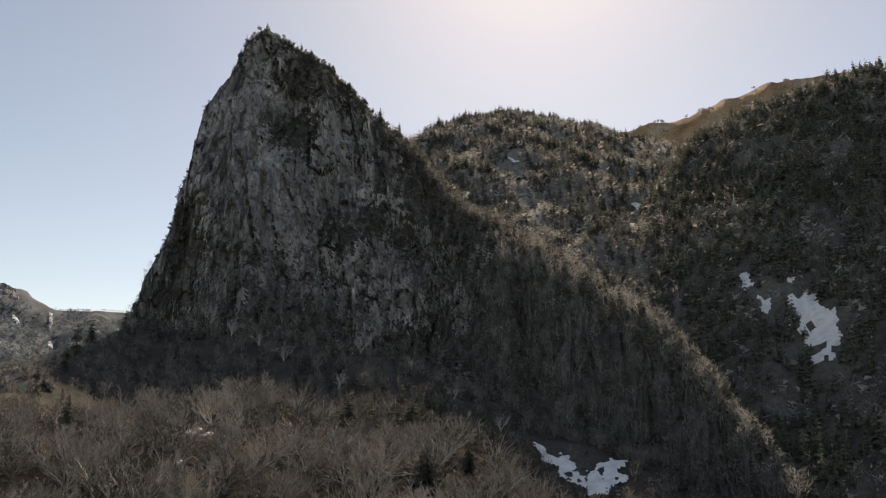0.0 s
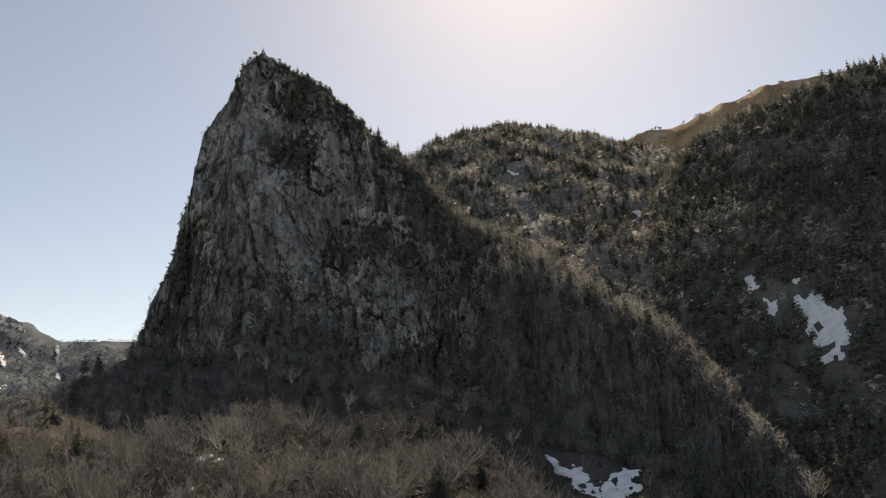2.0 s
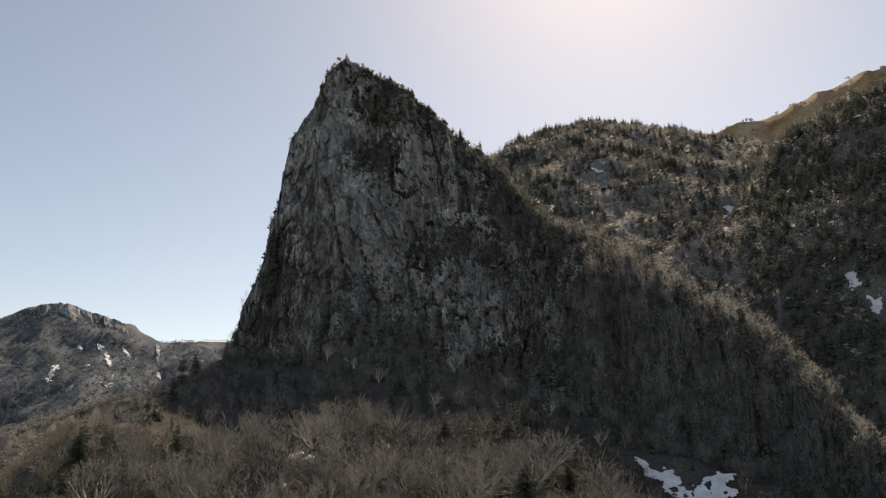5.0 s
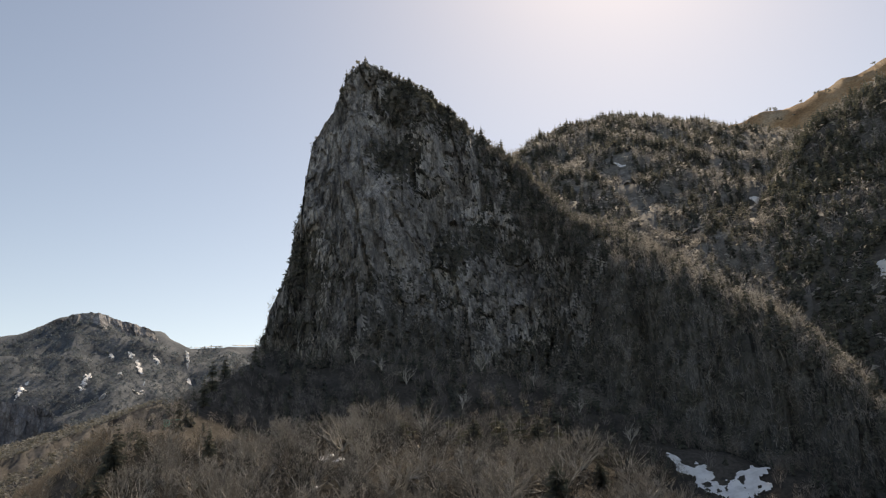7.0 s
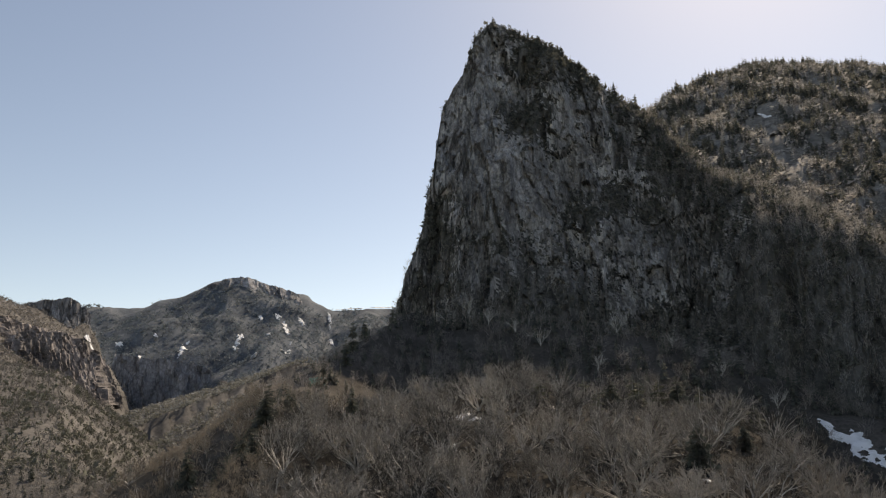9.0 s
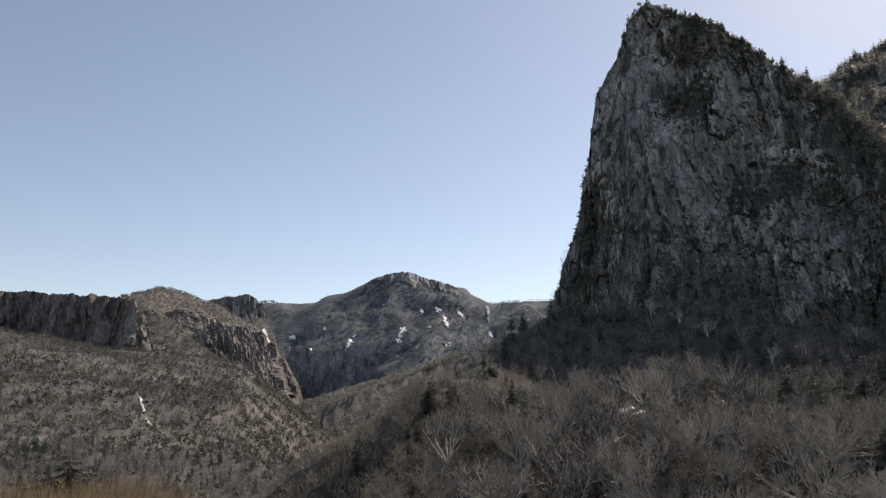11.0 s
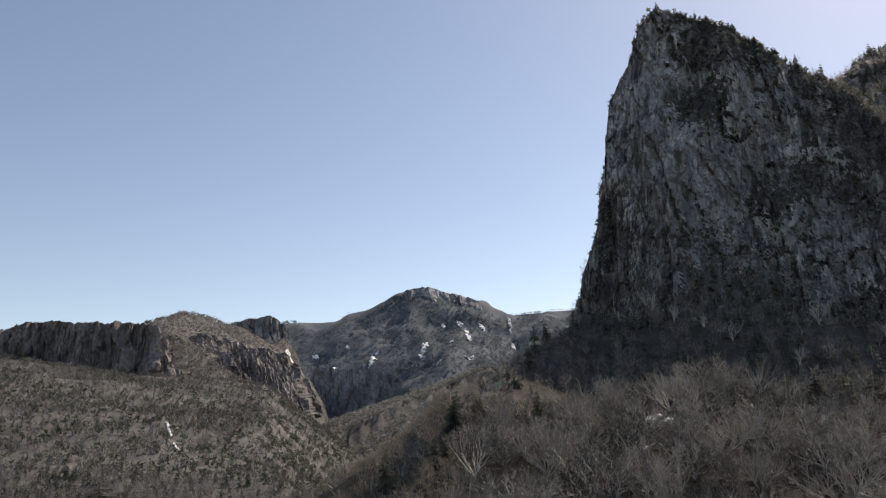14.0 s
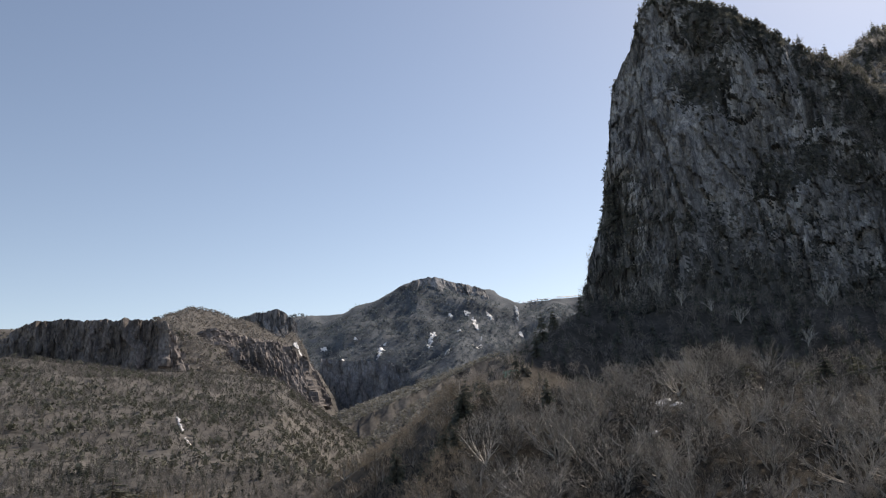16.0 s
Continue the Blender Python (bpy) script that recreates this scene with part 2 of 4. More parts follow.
def pinnacle_face(ns, nv):
    """Grid of points of the rock mass, from its front foot over the crest to its back foot."""
    top, s = crest(PINNACLE, ns)
    along = np.gradient(top[:, :2], axis=0)
    k = 51
    pad = np.pad(along, ((k // 2, k // 2), (0, 0)), mode="edge")
    along = np.stack([np.convolve(pad[:, i], np.ones(k) / k, "valid") for i in (0, 1)], 1)
    # the face looks towards the road
    out = np.stack([-top[:, 0] * 0.8, -top[:, 1]], 1)
    out /= np.linalg.norm(out, axis=1)[:, None]
    v = np.concatenate([-np.linspace(1, 0, nv) ** 1.1, np.linspace(0, 1, 46)[1:] ** 1.3])   # -1 front foot, 0 crest, 1 back foot
    foot_z = -32.0
    rise = np.maximum(top[:, 2] - foot_z, 4)
    drop = np.abs(v)[None, :] * rise[:, None]
    grade = np.interp(s / s[-1], [0, 0.1, 0.33, 0.5, 0.62, 0.8, 1], [0.75, 0.5, 0.44, 0.52, 0.62, 0.6, 0.75])
    # steep wall above, easing towards the foot
    q = np.abs(v)[None, :]
    prof = np.where(q < 0.72, q * 0.86, 0.6192 + (q - 0.72) * 1.9)
    # the long ridge has a gentle sunlit shoulder above its dark wall
    shelf = np.clip((s / s[-1] - 0.56) / 0.06, 0, 1) * np.clip((0.97 - s / s[-1]) / 0.1, 0, 1)
    prof = prof + shelf[:, None] * 0.33 * (1 - np.exp(-q / 0.13)) * (1 - q) ** 0.7 * (v[None, :] < 0)
    reach = prof * rise[:, None] * grade[:, None]
    back = np.where(v[None, :] > 0, 1.5, 1.0)
    off = np.where(v[None, :] > 0, -1, 1) * reach * back
    x = top[:, 0][:, None] + out[:, 0][:, None] * off
    y = top[:, 1][:, None] + out[:, 1][:, None] * off
    z = top[:, 2][:, None] - drop
    # relief: great ribs, vertical flutes, ledges, jointed blocks
    level = np.concatenate([[0], np.cumsum(np.hypot(*np.diff(top[:, :2], axis=0).T))])
    side = level[:, None] + 0 * z
    tall = np.clip((rise[:, None] - 30) / 90, 0.15, 1)
    ribs = 11.0 * fbm(side / 62, z / 150, 0 * z, 3, ridged=True) * tall
    flute = 3.2 * fbm(side / 15, z / 70, 0 * z + 4, 3, ridged=True) * tall
    warp = 6.0 * fbm(side / 24, z / 45, 0 * z + 12, 2)
    crack = 3.0 * blocks(side + warp + 0.1 * z, 0 * z, z, 14, 52) + 2.2 * blocks(side + warp - 0.08 * z, 0 * z, z + warp, 5.8, 17, 3.1) + 1.4 * blocks(side, 0 * z, z, 2.7, 6.5, 7.7)
    stria = 0.8 * fbm(side / 4.2, z / 45, 0 * z + 15, 3, ridged=True)
    ledge = 1.6 * fbm(side / 40, z / 16, 0 * z + 9, 3) * tall
    lump = 5.0 * fbm(x / 40, y / 40, z / 60, 3)
    fade = np.clip(q / 0.05, 0.3, 1)
    # an overgrown recess slanting down beside the arete, a great crack, and the bulge left of it
    slant = (x + 80) - 0.45 * (184 - z)
    lump = lump - 8 * np.exp(-(slant / 17) ** 2 - ((z - 182) / 34) ** 2) - 4 * np.exp(-((x + 97 + (z - 150) * 0.05) / 4) ** 2) * np.clip((z - 60) / 40, 0, 1)
    lump = lump + 7 * np.exp(-((x + 112) / 16) ** 2 - ((z - 130) / 70) ** 2)
    # spurs of the long ridge
    long_ridge = np.clip((s / s[-1] - 0.56) / 0.06, 0, 1)[:, None]
    lump = lump + long_ridge * 13 * (fbm(side / 46, z / 170, 0 * z + 21, 3, ridged=True) - 0.2)
    crack = (crack + stria) * (1 - 0.55 * long_ridge)
    push = (ribs + flute + crack + ledge + lump) * fade
    x = x + out[:, 0][:, None] * push
    y = y + out[:, 1][:, None] * push
    z = z + 1.6 * fbm(x / 7, y / 7, z / 7 + 2, 3)
    return np.stack([x, y, z], -1), v
# ---- landform end ----


# ---- materials ----
def material(name, rough=0.9):
    m = bpy.data.materials.new(name)
    m.use_nodes = True
    n, l = m.node_tree.nodes, m.node_tree.links
    b = n["Principled BSDF"]
    b.inputs["Roughness"].default_value = rough
    b.inputs["Specular IOR Level"].default_value = 0.25
    return m, n, l, b


def noise_node(n, l, scale, detail=5.0, stretch=None, rough=0.6, source="Object"):
    c = n.new("ShaderNodeTexCoord")
    t = n.new("ShaderNodeTexNoise")
    t.inputs["Scale"].default_value, t.inputs["Detail"].default_value = scale, detail
    t.inputs["Roughness"].default_value = rough
    if stretch:
        m = n.new("ShaderNodeMapping")
        m.inputs["Scale"].default_value = stretch
        l.new(c.outputs[source], m.inputs["Vector"])
        l.new(m.outputs[0], t.inputs["Vector"])
    else:
        l.new(c.outputs[source], t.inputs["Vector"])
    return t.outputs["Fac"]


def ramp(n, l, fac, stops):
    r = n.new("ShaderNodeValToRGB")
    e = r.color_ramp.elements
    while len(e) < len(stops):
        e.new(0.5)
    for el, (p, c) in zip(e, stops):
        el.position, el.color = p, (*c, 1)
    l.new(fac, r.inputs["Fac"])
    return r.outputs["Color"]


def blend(n, l, fac, a, b, mode='MIX'):
    m = n.new("ShaderNodeMix")
    m.data_type, m.blend_type = 'RGBA', mode
    for sock, val in ((m.inputs["Factor"], fac), (m.inputs["A"], a), (m.inputs["B"], b)):
        if isinstance(val, (int, float)):
            sock.default_value = val
        elif isinstance(val, tuple):
            sock.default_value = (*val, 1)
        else:
            l.new(val, sock)
    return m.outputs["Result"]


def bump(n, l, b, fac, strength, distance):
    u = n.new("ShaderNodeBump")
    u.inputs["Strength"].default_value, u.inputs["Distance"].default_value = strength, distance
    l.new(fac, u.inputs["Height"])
    prev = b.inputs["Normal"].links
    if prev:
        l.new(prev[0].from_socket, u.inputs["Normal"])
    l.new(u.outputs[0], b.inputs["Normal"])


def earth(name, dark, mid, light, scale):
    m, n, l, b = material(name, 0.95)
    b.inputs["Specular IOR Level"].default_value = 0.06
    big = ramp(n, l, noise_node(n, l, scale, 6), [(0.32, dark), (0.5, mid), (0.7, light)])
    small = ramp(n, l, noise_node(n, l, scale * 14, 6), [(0.3, (0.55, 0.55, 0.55)), (0.72, (1.25, 1.22, 1.18))])
    l.new(blend(n, l, 1.0, big, small, 'MULTIPLY'), b.inputs["Base Color"])
    bump(n, l, b, noise_node(n, l, scale * 9, 7), 0.8, 0.35)
    return m


# near-black litter: shade between the near trees is put into its colour
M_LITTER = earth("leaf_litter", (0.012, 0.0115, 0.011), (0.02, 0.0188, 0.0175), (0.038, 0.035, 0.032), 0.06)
# scrub colour lightened in place of haze over the mountainside
M_SCRUB = earth("mountain_scrub", (0.14, 0.138, 0.133), (0.225, 0.219, 0.21), (0.32, 0.309, 0.291), 0.018)
# fell scrub: the blue-grey of distant haze is put into its colour
M_FELL = earth("hazy_fell_scrub", (0.056, 0.07, 0.088), (0.104, 0.124, 0.148), (0.175, 0.193, 0.215), 0.016)
M_TAN = earth("dry_grass_slope", (0.24, 0.15, 0.09), (0.4, 0.265, 0.16), (0.48, 0.39, 0.29), 0.03)
# hillside brown greyed in colour for the haze before it
M_HILL = earth("brushy_hillside", (0.075, 0.074, 0.074), (0.124, 0.121, 0.119), (0.17, 0.165, 0.159), 0.012)


# darker copy of the mountain scrub, with the slope's shade in its colour
M_SHADE = earth("shaded_forest_floor", (0.085, 0.082, 0.077), (0.135, 0.13, 0.122), (0.2, 0.191, 0.178), 0.03)

# litter for the foot of the rock, shade put into its colour
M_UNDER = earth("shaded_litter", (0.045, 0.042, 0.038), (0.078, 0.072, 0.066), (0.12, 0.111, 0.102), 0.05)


def cracks(n, l, scale, stretch, wide):
    """Dark joints between blocks."""
    c = n.new("ShaderNodeTexCoord")
    w = n.new("ShaderNodeTexNoise")
    w.inputs["Scale"].default_value, w.inputs["Detail"].default_value = scale * 0.8, 4
    a = n.new("ShaderNodeVectorMath")
    a.operation = 'MULTIPLY_ADD'
    a.inputs[1].default_value = (1.6 / scale,) * 3
    m = n.new("ShaderNodeMapping")
    m.inputs["Scale"].default_value = stretch
    v = n.new("ShaderNodeTexVoronoi")
    v.feature = 'DISTANCE_TO_EDGE'
    v.inputs["Scale"].default_value = scale
    l.new(c.outputs["Object"], w.inputs["Vector"])
    l.new(w.outputs["Color"], a.inputs[0])
    l.new(c.outputs["Object"], a.inputs[2])
    l.new(a.outputs[0], m.inputs["Vector"])
    l.new(m.outputs[0], v.inputs["Vector"])
    return ramp(n, l, v.outputs["Distance"], [(0.0, (0.5, 0.5, 0.51)), (wide, (1, 1, 1))])


def rock(name, base, stain, scale):
    m, n, l, b = material(name, 0.88)
    body = ramp(n, l, noise_node(n, l, 0.05 * scale, 6, (1, 1, 0.45)), [(0.3, tuple(c * 0.45 for c in base)), (0.5, base), (0.7, tuple(min(1, c * 1.6) for c in base))])
    streak = ramp(n, l, noise_node(n, l, 0.3 * scale, 6, (1, 1, 0.16)), [(0.36, stain), (0.58, (1, 1, 1))])
    grain = ramp(n, l, noise_node(n, l, 1.1 * scale, 6, (1, 1, 0.5)), [(0.3, (0.6, 0.6, 0.6)), (0.7, (1.3, 1.3, 1.3))])
    col = blend(n, l, 0.5, body, streak, 'MULTIPLY')
    col = blend(n, l, 0.8, col, grain, 'MULTIPLY')
    blotch = ramp(n, l, noise_node(n, l, 0.16 * scale, 8, (1, 1, 0.55), 0.72), [(0.42, (0.6, 0.6, 0.61)), (0.54, (1.15, 1.14, 1.12))])
    col = blend(n, l, 0.85, col, blotch, 'MULTIPLY')
    for size, wide, much in ((0.16, 0.1, 0.7), (0.5, 0.12, 0.6)):
        col = blend(n, l, much, col, cracks(n, l, size * scale, (1, 1, 0.4), wide), 'MULTIPLY')
    l.new(col, b.inputs["Base Color"])
    bump(n, l, b, noise_node(n, l, 0.8 * scale, 8, (1, 1, 0.4), 0.75), 0.9, 1.2)
    return m


M_ROCK = rock("weathered_andesite", (0.42, 0.411, 0.4), (0.45, 0.445, 0.44), 1.0)
M_MOSS = earth("scrub_covered_rock", (0.075, 0.077, 0.074), (0.12, 0.12, 0.114), (0.19, 0.187, 0.177), 0.09)
# bluish lift in this rock's colour stands for haze
M_CRAG = rock("hazy_summit_rock", (0.25, 0.257, 0.275), (0.6, 0.59, 0.58), 0.2)
M_CLIFF = rock("columnar_lava_cliff", (0.23, 0.21, 0.203), (0.6, 0.58, 0.57), 0.35)


def link_mesh(name, verts, faces, mats, parent=None, smooth=False, slots=None):
    """A mesh object from arrays; faces all have the same number of corners."""
    me = bpy.data.meshes.new(name)
    verts, faces = np.asarray(verts, np.float32), np.asarray(faces, np.int32)
    nf, k = faces.shape
    me.vertices.add(len(verts))
    me.vertices.foreach_set("co", verts.ravel())
    me.loops.add(nf * k)
    me.loops.foreach_set("vertex_index", faces.ravel())
    me.polygons.add(nf)
    me.polygons.foreach_set("loop_start", np.arange(0, nf * k, k, dtype=np.int32))
    for m in mats:
        me.materials.append(m)
    if slots is not None:
        me.polygons.foreach_set("material_index", np.asarray(slots, np.int32))
    me.polygons.foreach_set("use_smooth", np.full(nf, smooth))
    me.update(calc_edges=True)
    ob = new(name, me)
    if parent is not None:
        ob.parent = parent
    return ob


def grid_faces(a, b, wrap=False):
    i, j = np.meshgrid(np.arange(a if wrap else a - 1), np.arange(b - 1), indexing="ij")
    i2 = (i + 1) % a
    return np.stack([i * b + j, i2 * b + j, i2 * b + j + 1, i * b + j + 1], -1).reshape(-1, 4)


# ---- the ground, one sheet from the road to the horizon ----
def ground_sheet():
    view = np.arange(-68, 42, 0.33)
    rest = np.arange(42, 292, 5.0)
    az = np.radians(np.concatenate([view, rest]))
    r = np.concatenate([[0.0, 1.0], np.geomspace(3, 4600, 350)])
    x, y = np.sin(az)[:, None] * r, np.cos(az)[:, None] * r
    z, which = terrain(x, y, True)
    verts = np.stack([x, y, z], -1).reshape(-1, 3)
    a, b = x.shape
    faces = grid_faces(a, b, True)
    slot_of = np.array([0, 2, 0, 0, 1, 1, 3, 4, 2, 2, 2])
    # rock foot and dark mountain get the grounds with shade in their colour
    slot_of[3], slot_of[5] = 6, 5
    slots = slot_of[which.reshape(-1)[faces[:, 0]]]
    # haze-tinted ground only beyond 1500 m, plain brushy hillside nearer
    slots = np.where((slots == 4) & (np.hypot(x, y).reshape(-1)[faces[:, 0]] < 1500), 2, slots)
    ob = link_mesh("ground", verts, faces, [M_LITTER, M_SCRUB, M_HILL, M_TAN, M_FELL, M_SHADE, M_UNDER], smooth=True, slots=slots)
    return tagged(ob, "brown leaf-littered mountain ground rising into forested slopes", "ground", kind="structure")


ground_sheet()


# overgrown (+) and bare (-) parts of the face: x, z, half width, half height, how much
PLANTED = [(-80, 184, 14, 20, 0.9), (-66, 168, 16, 14, 0.5), (-88, 214, 12, 14, 0.5), (-41, 123, 20, 14, 0.7), (-122, 108, 13, 18, 0.95), (-96, 92, 14, 10, 0.5), (-62, 104, 10, 12, 0.5),
           (-30, 160, 14, 30, 0.25), (-108, 195, 10, 36, -0.7), (-86, 122, 16, 16, -0.55), (-64, 178, 5, 15, -0.6),
           (-48, 150, 10, 14, -0.45), (-100, 150, 9, 26, -0.45), (10, 72, 6, 14, -1.2), (-34, 66, 6, 12, -0.9), (-100, 96, 10, 9, -0.4)]


def rock_pinnacle():
    g, v = pinnacle_face(540, 320)
    a, b, _ = g.shape
    du, dv = np.gradient(g, axis=0), np.gradient(g, axis=1)
    nrm = np.cross(du, dv)
    area = np.linalg.norm(nrm, axis=2)
    up = np.abs(nrm[..., 2]) / (area + 1e-9)
    x, y, z = g[..., 0], g[..., 1], g[..., 2]
    along = np.linspace(0, 1, a)[:, None] + 0 * z
    down = np.abs(v)[None, :] + 0 * z
    # where plants have got a hold: ledges, the recess, the foot, and the long ridge
    hold = 0.9 * fbm(x / 34, y / 34, z / 40, 4) + 0.5 * fbm(x / 7, y / 7, z / 12, 3) + 1.1 * (up - 0.42)
    hold = hold + np.clip((88 - z) / 45, -0.3, 0.75) + np.clip((along - 0.49) * 4.5, -0.1, 0.9) + 0.1
    for cx, cz, wx, wz, k in PLANTED:
        hold = hold + k * np.exp(-((x - cx) / wx) ** 2 - ((z - cz) / wz) ** 2)
    hold = hold + np.where(x > -95, 0.9, 0.4) * np.clip(1 - down / np.where(x > -95, 0.16, 0.06), 0, 1)
    hold = hold + np.random.default_rng(9).normal(0, 0.12, hold.shape)
    faces = grid_faces(a, b)
    slots = (hold.ravel()[faces[:, 0]] > 0.12).astype(int)
    ob = link_mesh("rock_pinnacle", g.reshape(-1, 3), faces, [M_ROCK, M_MOSS], smooth=False, slots=slots)
    tagged(ob, "steep dark grey rock pinnacle with fluted cliff face above the forest", "rock face", kind="structure")
    return g, v, area, hold, along, down


PIN, PIN_V, PIN_AREA, PIN_HOLD, PIN_ALONG, PIN_DOWN = rock_pinnacle()


def cliff_band(name, pts, label, batter=0.12, flute=7.0, wave=22.0, n=160, rows=26, mat=None, back=-0.28, joint=11):
    """A cliff of lava columns along a line of (x, y, top, foot), with its flat back."""
    p = np.array(pts, float)
    s = np.concatenate([[0], np.cumsum(np.hypot(*np.diff(p[:, :2], axis=0).T))])
    q = np.linspace(0, s[-1], n)
    x, y, top, foot = (np.interp(q, s, p[:, k]) for k in range(4))
    tx, ty = np.gradient(x), np.gradient(y)
    k = np.hypot(tx, ty)
    ox, oy = ty / k, -tx / k
    top = top + 7 * fbm(q / 38, q * 0, q * 0 + 5, 5, 0.65) * np.clip((top - foot) / 30, 0, 1)
    v = np.concatenate([np.linspace(0, 1, rows), np.ones(4)])
    inset = np.concatenate([np.zeros(rows), [4.0, 16, 45, 90]])
    z = foot[:, None] - 14 + (top - foot + 14)[:, None] * v[None, :]
    sink = np.concatenate([np.zeros(rows), -back * np.array([4.0, 16, 45, 90])])
    z = z - sink[None, :]
    qq = q[:, None] + 0 * z
    push = flute * fbm(qq / wave, z / 90, 0 * z + 2, 4, ridged=True) + flute * 0.8 * fbm(qq / (wave * 3.4), z / 200, 0 * z + 6, 2)
    push = push + flute * 0.45 * blocks(qq, 0 * z, z, joint, joint * 3.2) + flute * 0.25 * blocks(qq, 0 * z, z, joint * 0.45, joint * 1.3, 4.4)
    off = push * (inset[None, :] < 5) + (1 - v)[None, :] * (top - foot)[:, None] * batter - inset[None, :]
    g = np.stack([x[:, None] + ox[:, None] * off, y[:, None] + oy[:, None] * off, z], -1)
    ob = link_mesh(name, g.reshape(-1, 3), grid_faces(n, len(v)), [mat or M_CLIFF], smooth=False)
    tagged(ob, label, "cliff", kind="structure")
    return np.stack([x, y, top], 1)


MESA_EDGE = cliff_band("lava_cliff", [(-1066, 431, 141, 120), (-989, 526, 145, 121), (-969, 542, 162, 118), (-950, 559, 167, 117), (-914, 594, 167, 110), (-872, 634, 167, 102), (-850, 659, 164, 100), (-848, 677, 146, 102), (-859, 695, 122, 106)],
           "dark columnar lava cliff above the brushy hillside", flute=9.0, n=340)
cliff_band("lava_knob", [(-1241, 1147, 257, 225), (-1227, 1162, 266, 223), (-1217, 1187, 276, 223), (-1199, 1219, 284, 222), (-1195, 1237, 278, 224), (-1198, 1262, 268, 225), (-1208, 1287, 262, 227)],
           "dark rocky knob of lava on the ridge", flute=7, wave=30, n=120, joint=14, mat=M_CRAG)
cliff_band("gorge_cliff", [(-925, 828, 134, 130), (-921, 853, 154, 124), (-918, 899, 163, 99), (-917, 936, 159, 85), (-914, 973, 159, 75), (-904, 989, 138, 72), (-930, 1040, 117, 71), (-983, 1120, 82, 71)],
           "brown rock wall at the edge of the gorge", flute=7, wave=26, n=200, back=-0.3, batter=0.55, joint=7)
cliff_band("gorge_headwall", [(-1222, 1392, 189, 90), (-1195, 1414, 184, 85), (-1160, 1444, 181, 82), (-1119, 1476, 177, 89), (-1087, 1500, 170, 107), (-1060, 1519, 154, 124)],
           "dark shaded cliff at the head of the gorge", flute=7, wave=60, n=140, back=-0.6, mat=M_CRAG, joint=16)
cliff_band("summit_crag", [(-1425, 1968, 439, 413), (-1389, 1969, 457, 409), (-1363, 1976, 466, 403), (-1333, 1984, 473, 380), (-1306, 1996, 480, 371), (-1291, 2011, 479, 367), (-1265, 2040, 466, 373), (-1234, 2070, 461, 379), (-1195, 2104, 446, 381), (-1163, 2133, 426, 378), (-1139, 2169, 401, 381)],
           "dark brown rock crags below the far summit", flute=15, wave=150, n=170, batter=1.0, mat=M_CRAG, joint=34)
cliff_band("ridge_crag", [(-955, 806, 171, 172), (-960, 824, 181, 170), (-975, 860, 186, 166), (-1016, 934, 188, 170), (-1015, 979, 182, 167), (-1082, 1096, 194, 180), (-1132, 1187, 192, 190)],
           "broken brown rock band on the ridge", flute=9, wave=26, n=170, back=-0.5, batter=0.9, joint=8)


# ---- vegetation materials ----
def plant(name, dark, light, rough=0.85, translucent=0.0, own=0.5):
    """Tone varies from tree to tree (own) and from twig to twig."""
    m, n, l, b = material(name, rough)
    g = n.new("ShaderNodeNewGeometry")
    o = n.new("ShaderNodeObjectInfo")
    mix = n.new("ShaderNodeMath")
    mix.operation = 'MULTIPLY'
    mix.inputs[1].default_value = 1 - own
    l.new(g.outputs["Random Per Island"], mix.inputs[0])
    half = n.new("ShaderNodeMath")
    half.operation = 'MULTIPLY_ADD'
    half.inputs[1].default_value = own
    l.new(o.outputs["Random"], half.inputs[0])
    l.new(mix.outputs[0], half.inputs[2])
    l.new(ramp(n, l, half.outputs[0], [(0.2, dark), (0.8, light)]), b.inputs["Base Color"])
    if translucent:                       # fine twigs and needles let light through
        t = n.new("ShaderNodeBsdfTranslucent")
        l.new(b.inputs["Base Color"].links[0].from_socket, t.inputs["Color"])
        x = n.new("ShaderNodeMixShader")
        x.inputs[0].default_value = translucent
        l.new(b.outputs[0], x.inputs[1])
        l.new(t.outputs[0], x.inputs[2])
        l.new(x.outputs[0], n["Material Output"].inputs["Surface"])
    return m


M_BARK = plant("grey_brown_bark", (0.25, 0.232, 0.212), (0.55, 0.513, 0.468), own=0.6)
M_TWIG = plant("bare_twigs", (0.05, 0.0465, 0.0425), (0.37, 0.338, 0.3), own=0.75)
# brown brush darkened in colour for the shade under the trees
M_SHADE_BRUSH = plant("brown_brush", (0.045, 0.039, 0.034), (0.16, 0.14, 0.12), translucent=0.1)
# tan brush, its colour lightened for sun on the western slope
M_WEST = plant("sunlit_tan_brush", (0.1, 0.088, 0.073), (0.3, 0.258, 0.21), translucent=0.15)
# brush greyed in colour for the haze over the hillside
M_HILLBRUSH = plant("grey_brown_brush", (0.125, 0.12, 0.114), (0.27, 0.257, 0.242), translucent=0.2)
M_TRUNK = plant("dark_fir_bark", (0.04, 0.035, 0.03), (0.1, 0.09, 0.08))
M_PALE = plant("pale_birch_bark", (0.4, 0.38, 0.35), (0.6, 0.58, 0.54))
M_WOODS = plant("bare_woods", (0.24, 0.233, 0.224), (0.52, 0.502, 0.476), translucent=0.42)
# both needle tones are paler than needles: haze lift in the colour
M_NEEDLE = plant("dark_conifer_needles", (0.085, 0.091, 0.08), (0.165, 0.172, 0.142), translucent=0.35)
M_NEEDLE_FAR = plant("conifer_woods", (0.105, 0.11, 0.098), (0.21, 0.212, 0.182), translucent=0.4)
